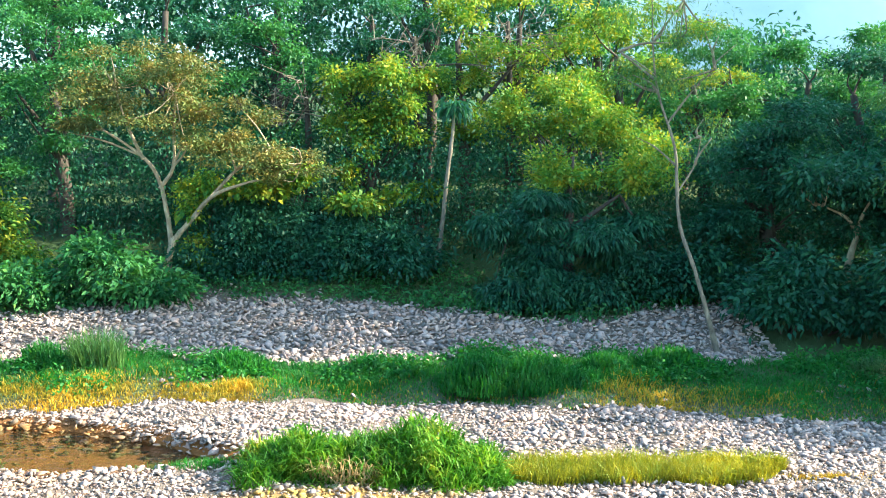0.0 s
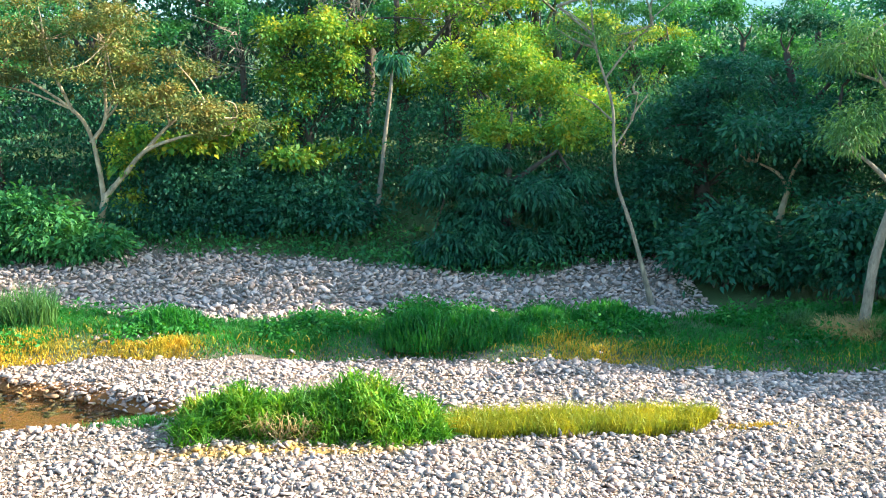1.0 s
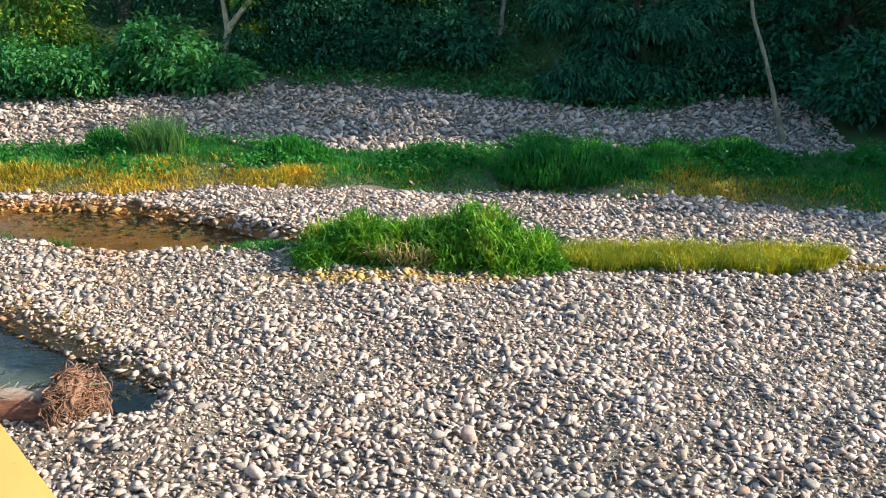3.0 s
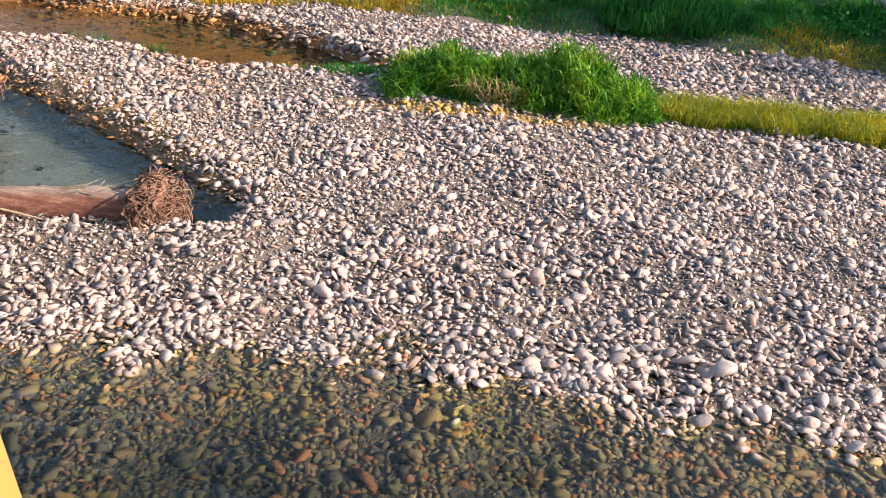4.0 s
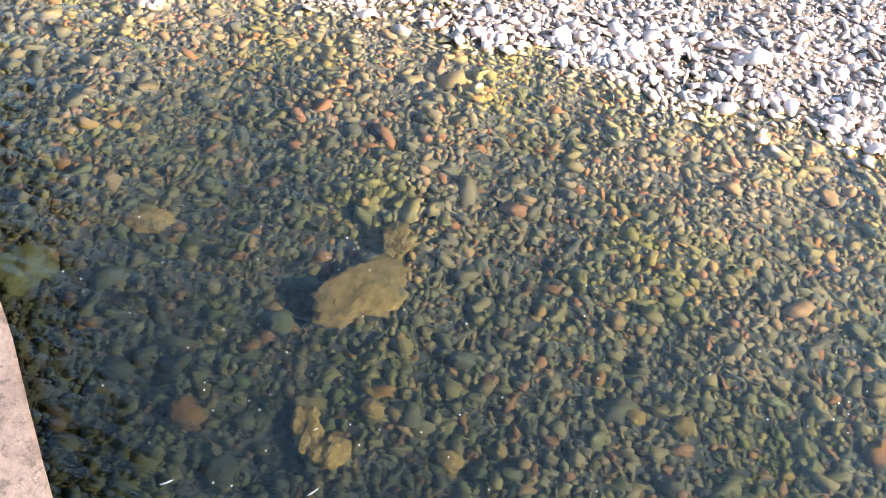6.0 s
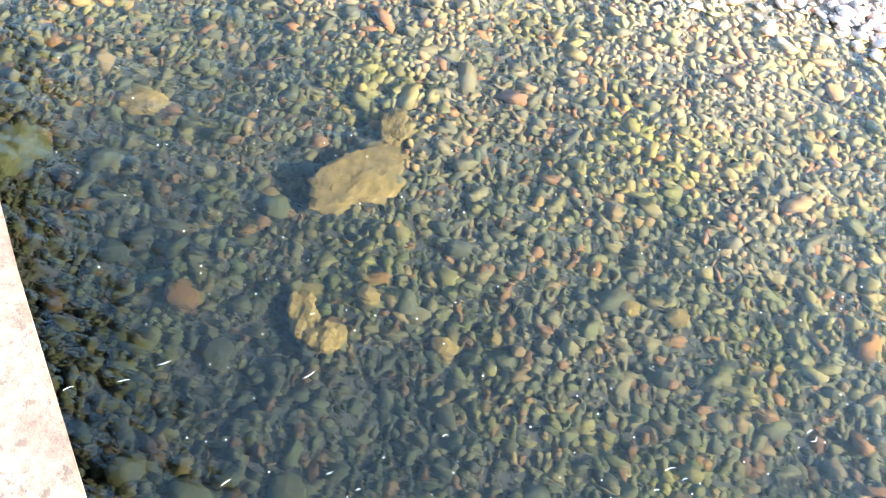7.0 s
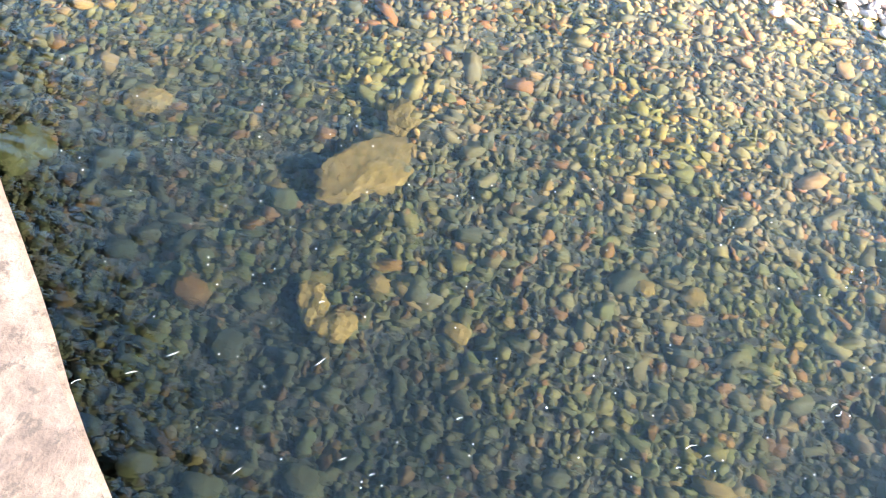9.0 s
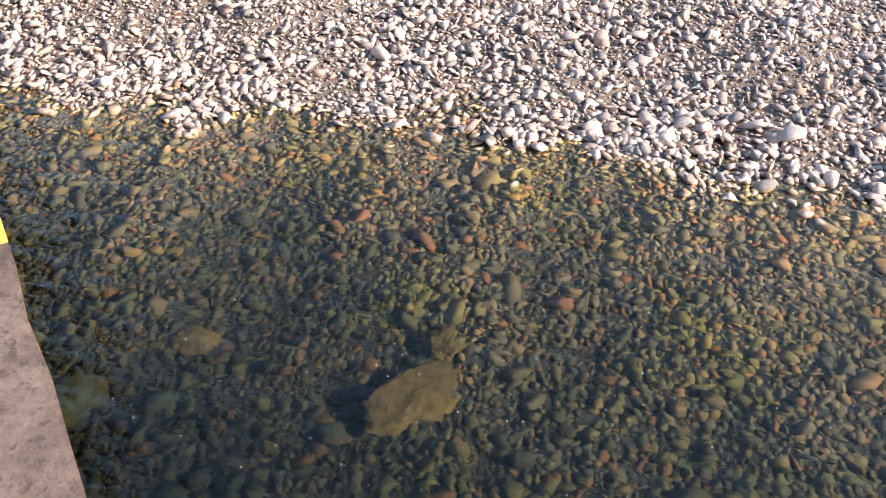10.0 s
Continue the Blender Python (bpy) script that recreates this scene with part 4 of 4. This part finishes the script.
grass_clump("hanging_grass", "dark long-bladed grass tuft by the tree foot", at(10.5, 19.5), [(0, 0, .5, .4, .4)], M_GRASS, 900, .6, .02, .9)
grass_clump("straw_heap", "matted dry straw and roots round the tree foot", at(9.8, 19.8), [(0, 0, .8, .5, .3), (.3, 0, .35, .35, .45)], M_STRAW, 1600, .5, .014, 1.4, "straw")


def build_low_grass():
    n = 13000
    x, v = rng.uniform(1.0, 5.40, n), rng.uniform(-1, 1, n)
    y = 15.55 - .05 * (x - 3) + v * (.44 + .06 * np.sin(x * 5)) * smooth01((5.4 - x) / .5) * smooth01((x - .8) / .5)
    P = np.stack([x, y, land(x, y) - .02], 1)
    tagged(linked("low_grass", mesh_of("low_grass", *blades(P, rng.uniform(.22, .40, n), .012, .75), M_GRASS_OLIVE)), "low bed of sunlit yellow grass on gravel", "grass", kind="stuff")
    n = 500
    x, y = 5.9 + rng.normal(0, .3, n), 15.2 + rng.normal(0, .06, n)
    P = np.stack([x, y, land(x, y) - .02], 1)
    tagged(linked("low_grass", mesh_of("low_grass", *blades(P, np.full(n, .1), .01, .5), M_GRASS_DRY)), "sparse yellow grass sprouting between stones", "grass", kind="stuff")
    n = 900
    x, y = -3.9 + rng.normal(0, .45, n), 15.95 + rng.normal(0, .12, n)
    P = np.stack([x, y, land(x, y) - .02], 1)
    tagged(linked("low_grass", mesh_of("low_grass", *blades(P, np.full(n, .16), .012, .5), M_GRASS)), "short green grass at the creek end", "grass", kind="stuff")


build_low_grass()


# ---- driftwood ----
def root_plate(parent, centre, normal, radius, n):
    N = Vector(normal).normalized()
    U = N.cross(Vector((0, 0, 1))).normalized()
    W = U.cross(N)
    tw = []
    for _ in range(n):
        a, r0 = rng.uniform(0, 2 * math.pi), rng.uniform(.1, .92) * radius
        r1 = min(r0 + rng.uniform(-.12, .20) * radius, radius * 1.02)
        o0, o1 = rng.uniform(-.24, -.05), rng.uniform(.0, .12) * (1.2 - r0 / radius * .7)
        f = lambda a, r, o: np.array(Vector(centre) + U * math.cos(a) * r + W * math.sin(a) * r + N * o)
        a2 = a + rng.normal() * .45
        p, q = f(a, r0, o0), f(a2, r1, o1)
        m = (p + q) / 2 + rng.standard_normal(3) * .06
        k = rng.choice([.006, .009, .013, .022], p=[.42, .33, .2, .05])
        tw.append(tube([p, m, q], [k * 1.3, k, k * .5], 5, 3))
    linked("root_plate", mesh_of("root_plate", *joined(tw), M_ROOT, True), parent, "tangled dry reddish roots")


def build_log():
    t = thing("drift_log", "peeled reddish driftwood trunk with a root plate", "driftwood")
    a, b = np.array([-4.90, 10.22, .24]), np.array([-10.4, 8.90, .20])
    u = np.linspace(0, 1, 9)
    P = a + (b - a) * u[:, None] + np.stack([0 * u, .03 * np.sin(u * 9), .02 * np.sin(u * 7)], 1)
    linked("trunk", mesh_of("trunk", *tube(P,   .235 - .03 * u + .05 * np.exp(-u * 25), 20, 8, .03), M_LOG, True), t)
    root_plate(t, (-4.70, 10.13, .27), (.93, -.30, .18), .50, 760)
    linked("root_flare", mesh_of("root_flare", *tube([P[1] * .5 + P[0] * .5, P[0], P[0] + [.12, 0, .0], P[0] + [.2, 0, 0]], [.20, .25, .36, .30], 16, 4, .10), M_ROOT, True), t)
    V = []
    for _ in range(46):
        s = P[0] + (P[3] - P[0]) * rng.random() * .6 + [0, rng.uniform(-.05, .15), .19]
        d = (P[0] - P[3]) / np.linalg.norm(P[0] - P[3])
        V.append(tube([s, s + d * .2 + rng.standard_normal(3) * .03, s + d * rng.uniform(.3, .6) + rng.standard_normal(3) * .05 + [0, 0, .06]], [.018, .016, .006], 4, 2))
    linked("torn_wood", mesh_of("torn_wood", *joined(V), M_BARK_GREY, True), t, "torn grey splinters of wood")
    for s, m, e, r in (((-6.95, 9.95, .40), (-6.93, 9.95, .52), (-6.98, 9.95, .62), .045), ((-7.25, 9.9, .40), (-7.2, 9.9, .66), (-7.0, 9.95, .80), .022),
                       ((-7.35, 9.85, .4), (-7.4, 9.85, .75), (-7.38, 9.87, 1.02), .016)):
        linked("branch_stub", mesh_of("branch_stub", *tube([s, m, e], [r * 1.3, r, r * .5], 7), M_ROOT, True), t)
    s = thing("drift_stick", "thin pale stick lying along the log", "driftwood")
    linked("stick", mesh_of("stick", *tube([(-7.6, 9.5, .42), (-6.6, 9.63, .33), (-5.85, 9.67, .22)], [.02, .018, .01], 6), M_BARK, True), s)
    k = thing("drift_stump", "upright reddish driftwood stump with roots in the pool", "driftwood")
    linked("trunk", mesh_of("trunk", *tube([(-8.42, 12.45, -.4), (-8.4, 12.45, .2), (-8.45, 12.5, .62)], [.10, .09, .10], 10), M_LOG, True), k)
    root_plate(k, (-8.42, 12.48, .62), (.1, -.3, 1), .32, 90)


build_log()


# ---- stones ----
def worn(V, S):
    """Pull a round form out of shape and grind flat facets on it."""
    for _ in range(3):
        d = rng.standard_normal(3)
        d /= np.linalg.norm(d)
        V = V * (1 + rng.uniform(-.42, .25) * np.maximum(S @ d, 0)[:, None] ** 2)
    for _ in range(6):
        d = rng.standard_normal(3)
        d /= np.linalg.norm(d)
        V = V - np.maximum(V @ d - rng.uniform(.48, .85), 0)[:, None] * d
    return V * 1.12 * [1.0, rng.uniform(.50, .90), rng.uniform(.34, .68)]


def round_shape():
    bm = bmesh.new()
    bmesh.ops.create_icosphere(bm, subdivisions=2, radius=1)
    bm.verts.index_update()
    V0 = np.array([v.co[:] for v in bm.verts])
    F = np.array([[v.index for v in f.verts] for f in bm.faces])
    bm.free()
    S = V0 / np.linalg.norm(V0, axis=1, keepdims=True)
    box = rng.uniform(0.1, 0.7)
    return worn(S * (1 - box) + box * S / np.abs(S).max(1, keepdims=True) * 0.85, S), F


def broken_shape(n):
    """An angular stone: the hull of a few points on a ball."""
    bm = bmesh.new()
    P = rng.standard_normal((n, 3))
    P /= np.linalg.norm(P, axis=1, keepdims=True)
    for p in P:
        bm.verts.new(p * rng.uniform(.85, 1.05))
    bmesh.ops.convex_hull(bm, input=bm.verts[:])
    bmesh.ops.delete(bm, geom=[v for v in bm.verts if not v.link_faces], context='VERTS')
    bm.verts.index_update()
    V = np.array([v.co[:] for v in bm.verts])
    F = np.array([[v.index for v in f.verts] for f in bm.faces])
    bm.free()
    return V * 1.08 * [1.0, rng.uniform(.48, .90), rng.uniform(.26, .46)], F


SHAPES = [broken_shape(int(n)) for n in rng.integers(9, 13, 22)]
BED = [(V * [1, 1, rng.uniform(.5, .8)], F) for V, F in [broken_shape(int(n)) for n in rng.integers(9, 13, 18)]]
FINE = [round_shape() for _ in range(4)] + [broken_shape(24) for _ in range(6)]


def turns(n, tip):
    yaw, a, b = rng.uniform(0, 2 * math.pi, n), rng.normal(0, tip, n), rng.normal(0, tip, n)
    cy, sy, ca, sa, cb, sb = np.cos(yaw), np.sin(yaw), np.cos(a), np.sin(a), np.cos(b), np.sin(b)
    o, l = np.zeros(n), np.ones(n)
    Z = np.stack([np.stack([cy, -sy, o], -1), np.stack([sy, cy, o], -1), np.stack([o, o, l], -1)], 1)
    X = np.stack([np.stack([l, o, o], -1), np.stack([o, ca, -sa], -1), np.stack([o, sa, ca], -1)], 1)
    Y = np.stack([np.stack([cb, o, sb], -1), np.stack([o, l, o], -1), np.stack([-sb, o, cb], -1)], 1)
    return Z @ X @ Y


def stones(name, label, x, y, half, sink=0.25, tip=0.3, shapes=SHAPES, smooth=False):
    kind = rng.integers(0, len(shapes), len(x))
    R = turns(len(x), tip)
    at_z = np.stack([x, y, land(x, y) + half * 0.55 * (1 - 2 * sink)], 1)
    pieces = []
    for k, (shape, faces) in enumerate(shapes):
        sel = kind == k
        V = np.einsum("nij,vj->nvi", R[sel], shape) * half[sel, None, None] + at_z[sel][:, None]
        F = (np.arange(sel.sum()) * len(shape))[:, None, None] + faces
        pieces.append((V.reshape(-1, 3), F.reshape(-1, 3)))
    me = mesh_of(name, *joined(pieces), M_STONE, smooth)
    return tagged(linked(name, me, ground, label), kind="stuff")


def jitter(x0, x1, y0, y1, step):
    xs, ys = np.meshgrid(np.arange(x0, x1, step), np.arange(y0, y1, step * 0.9), indexing="ij")
    xs = xs + (np.arange(xs.shape[1]) % 2) * step * 0.5
    n = xs.size
    return xs.ravel() + rng.uniform(-.42, .42, n) * step, ys.ravel() + rng.uniform(-.42, .42, n) * step


def in_view(x, y):
    return (x > -0.60 * y - 1.4) & (x < 0.50 * y + 1.6)


def open_gravel(x, y):
    """Where gravel lies bare: not under grass, and thin in the pool and the creek."""
    ok = y < front(x) + 0.1
    ok &= ~((np.abs(x + .95) < 2.05) & (np.abs(y - 15.5) < .5))
    ok &= ~((x > 1.0) & (x < 5.2) & (np.abs(y - 15.6) < .32))
    wet = np.maximum(smooth01((pool(x, y) + .05) / .5), smooth01((creek(x, y) + .1) / .30))
    return ok & (rng.random(len(x)) > wet - np.where(y > 17.0, .16, .03))


def build_stones():
    x, y = jitter(-13, 12, 7.2, 19.4, .063)
    k = in_view(x, y) & open_gravel(x, y) & (rng.random(len(x)) < np.exp((y - shore(x) - .25) / .26)) & (rng.random(len(x)) < 1.15 - .45 * smooth01((y - 11) / 4))
    x, y = x[k], y[k]
    near = 1 + 0.12 * np.exp(-((y - shore(x) - .3) / 1.3) ** 2)
    patchy = 1 + 0.22 * np.sin(x * 1.9 + 1.3 * np.sin(y * 1.1)) * np.sin(y * 2.3 + x * .7)
    stones("gravel", "pale rounded river stones of the gravel bar", x, y, .040 * near * patchy * (1 + .10 * smooth01((y - 11) / 4)) * np.exp(np.clip(rng.normal(-.10, .50, len(x)), -1.0, .85)), .24, .36)
    n = 3600
    x, y = rng.uniform(-13, 12, n), rng.uniform(7.4, 19.3, n)
    k = in_view(x, y) & open_gravel(x, y) & (y > shore(x) + .02)
    x, y = x[k], y[k]
    stones("cobbles", "larger pale cobbles lying on the gravel bar", x, y, .066 * np.exp(np.clip(rng.normal(-.05, .30, len(x)), -.6, .5)), .26, .32)
    # under water: small and close near the bank, larger and looser where it is deep
    x, y = jitter(-7.0, 5.2, 1.5, 8.6, .056)
    k = (y < shore(x) + .10) & (x > -0.75 * y - 1.5) & (x < 0.55 * y + 1.6)
    x, y = x[k], y[k]
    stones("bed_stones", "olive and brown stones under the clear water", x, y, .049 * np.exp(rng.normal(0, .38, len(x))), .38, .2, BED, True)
    n = 1200
    x, y = rng.uniform(-6.5, 5, n), rng.uniform(1.6, 8.0, n)
    deep = smooth01((7.6 - y) / 4.0)
    k = (rng.random(n) < .12 + .88 * deep) & (y < shore(x) - .1)
    x, y, deep = x[k], y[k], deep[k]
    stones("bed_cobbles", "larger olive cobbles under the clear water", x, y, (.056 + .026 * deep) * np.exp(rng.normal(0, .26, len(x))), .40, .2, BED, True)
    # the far gravel bank
    x, y = jitter(-14.5, 10, 21.2, 27.4, .118)
    edge = far_edge(x)
    k = in_view(x, y) & (y > back(x) - .25) & (y < edge + rng.normal(0, .25, len(x))) & (x < 7.6)
    x, y = x[k], y[k]
    stones("far_gravel", "grey-white stones of the shaded far bank", x, y, .066 * np.exp(np.clip(rng.normal(0, .42, len(x)), -1, .8)), .18, .5)
    n = 420
    x = rng.uniform(-11, -3.6, n)
    y = np.minimum(16.75 - 0.50 * (x + 3.7), 18.35) - np.abs(rng.normal(0, .45, n)) + .15
    k = in_view(x, y) & (y > 16.2)
    stones("creek_stones", "silt-brown stones lying in the shallow creek", x[k], y[k], .075 * np.exp(np.clip(rng.normal(0, .4, k.sum()), -.8, .8)), .15, .35)
    # stones scattered in the strip
    n = 24
    x = np.concatenate([rng.uniform(-13, 11, n), rng.normal(-4.9, .5, 40), rng.normal(8.0, .8, 10)])
    y = np.concatenate([front(x[:n]) + rng.random(n) * .4, rng.normal(20.2, .25, 40), rng.normal(19.6, .3, 10)])
    stones("strip_stones", "stones scattered through the grass strip", x, y, .06 * np.exp(rng.normal(0, .3, len(x))), .25, .3)


build_stones()


def single_stones():
    """Stones along the water's edge and the named boulders, each an object of its own."""
    data = [mesh_of("stone", *s, M_STONE_OB, False) for s in FINE]

    def put(x, y, half, name="stone", yaw=None, squash=1.0, lift=0.0):
        ob = linked(name, data[int(rng.integers(len(data)))], ground)
        z = float(land(x, y))
        turn = Euler((rng.normal(0, .3), rng.normal(0, .3), rng.uniform(0, 6.28) if yaw is None else yaw))
        ob.matrix_basis = Matrix.LocRotScale((x, y, z + half * .38 * squash + lift), turn, (half, half, half * squash))
        return ob

    n = 0
    while n < 235:
        x = rng.uniform(-6.0, 3.6)
        y = float(shore(x)) + rng.normal(.26, .24)
        put(x, y, .048 * math.exp(rng.normal(0, .30)))
        n += 1
    for x, y, h, q in [(-3.85, 10.95, .24, 1), (-5.55, 12.2, .24, 1), (-5.55, 9.6, .20, 1), (1.62, 8.72, .40, .9), (1.30, 8.85, .30, .8), (1.10, 8.95, .30, .8), (-.17, 8.38, .30, .6), (-.76, 7.48, .20, 1.2), (-.80, 7.62, .15, 1),
                       (-4.13, 7.66, .30, .9), (-3.35, 7.60, .20, .9), (-3.85, 7.45, .22, .9), (2.40, 7.25, .24, .8), (-.28, 9.95, .26, 1.3), (1.05, 13.4, .26, 1), (-6.80, 16.0, .40, .9), (-6.4, 18.6, .34, .8), (-9.3, 18.6, .30, .8),
                       (-3.6, 10.2, .24, 1), (-4.3, 9.9, .17, .8), (-6.7, 9.5, .20, 1), (-6.95, 16.35, .22, .7), (3.05, 14.7, .2, 1), (6.85, 19.5, .3, .7), (-4.0, 21.2, .22, .9), (4.0, 18.2, .26, .8),
                       (1.42, 7.98, .24, .9), (1.76, 7.70, .20, .9), (2.06, 7.72, .18, .9), (2.74, 7.9, .24, .9), (-2.7, 7.6, .16, 1), (-2.0, 7.68, .18, 1), (-.95, 8.2, .22, 1), (-.4, 8.9, .2, .9), (.45, 9.3, .2, .9),
                       (-4.66, 7.05, .30, .6), (-2.4, 9.6, .24, .8), (-1.6, 10.6, .26, .8), (.2, 11.4, .24, .9), (-2.8, 12.0, .28, .9), (2.4, 10.2, .24, .8), (3.0, 12.3, .26, .8), (-.9, 13.1, .24, .8),
                       (-3.4, 25.2, .30, .8), (-.1, 22.6, .34, .7), (6.6, 24.6, .34, .8), (-5.2, 24.6, .28, .7), (-7.5, 24.0, .28, .8), (2.9, 23.6, .28, .8)]:
        put(x, y, h * .44, "boulder", None, q)


single_stones()


def submerged_slab(label, x, y, sx, sy, yaw, thick=.07, ragged=1.0, mat=M_ALGAE):
    bm = bmesh.new()
    bmesh.ops.create_icosphere(bm, subdivisions=4 if ragged == 1.0 else 3, radius=1)
    for v in bm.verts:
        c = v.co.copy()
        v.co = Vector((c.x * sx, c.y * sy, c.z * thick)) * (1 + ragged * (.35 * noise.noise(c * 1.4 + Vector((x, y, 0))) + .16 * noise.noise(c * 4.5)))
    t = thing("submerged_rock", label, "rock", (x, y, float(land(x, y)) + .03))
    t.rotation_euler = (0, 0, yaw)
    part("slab", bm, mat, t)


submerged_slab("flat algae-covered yellow-brown rock under the water", -1.05, 5.05, .24, .42, -.55)
submerged_slab("small algae-covered rock under the water", -.95, 5.58, .13, .18, .3)
submerged_slab("algae-covered yellow-brown rock in deeper water", -1.06, 3.84, .11, .20, .35)
submerged_slab("algae-covered yellow-brown rock in deeper water", -.86, 3.72, .13, .12, .9)
submerged_slab("dark algae-covered rock under the water", -2.85, 5.20, .17, .13, .2)
submerged_slab("dark algae-covered rock under the water", -3.52, 4.50, .22, .24, .2, .07, 1.0, M_STONE_OB)
for x, y, r in [(-.08, 3.9, .10), (-.69, 4.1, .085), (-2.49, 3.92, .11), (1.08, 4.6, .09), (1.42, 4.62, .10), (-1.55, 4.62, .12), (-1.73, 2.5, .13), (-.72, 2.62, .14), (-1.3, 2.45, .14), (-1.51, 3.4, .13), (-1.89, 3.72, .14), (-2.9, 4.6, .12)]:
    submerged_slab("rounded algae-covered cobble under the water", x, y, r, r * .8, x * 5, r * .4, .5, M_ALGAE if y > 3.5 and x > -1.4 else M_STONE_OB)


def build_flecks():
    """White flecks and short curled threads added on the surface."""
    x, y = rng.uniform(-3.5, 3.2, 150), rng.uniform(1.8, 5.6, 150)
    tw = [tube([(a, b, .003), (a + .006, b + .004, .004)], [.0028, .002], 5, 2) for a, b in zip(x, y)]
    for a, b in zip(rng.uniform(-2.6, 2.6, 22), rng.uniform(1.9, 4.2, 22)):
        d, k, q = rng.uniform(.5, 1.0), rng.uniform(.03, .09), rng.normal(0, .004)
        tw.append(tube([(a, b, .003), (a + k * math.cos(d) * .5 + q, b + k * math.sin(d) * .5 - q, .004), (a + k * math.cos(d), b + k * math.sin(d), .003)], [.0006, .0015, .0006], 5, 3))
    tagged(linked("white_flecks", mesh_of("white_flecks", *joined(tw), M_FLECK, True)), "white flecks lying on the water", "foam", kind="stuff")


build_flecks()
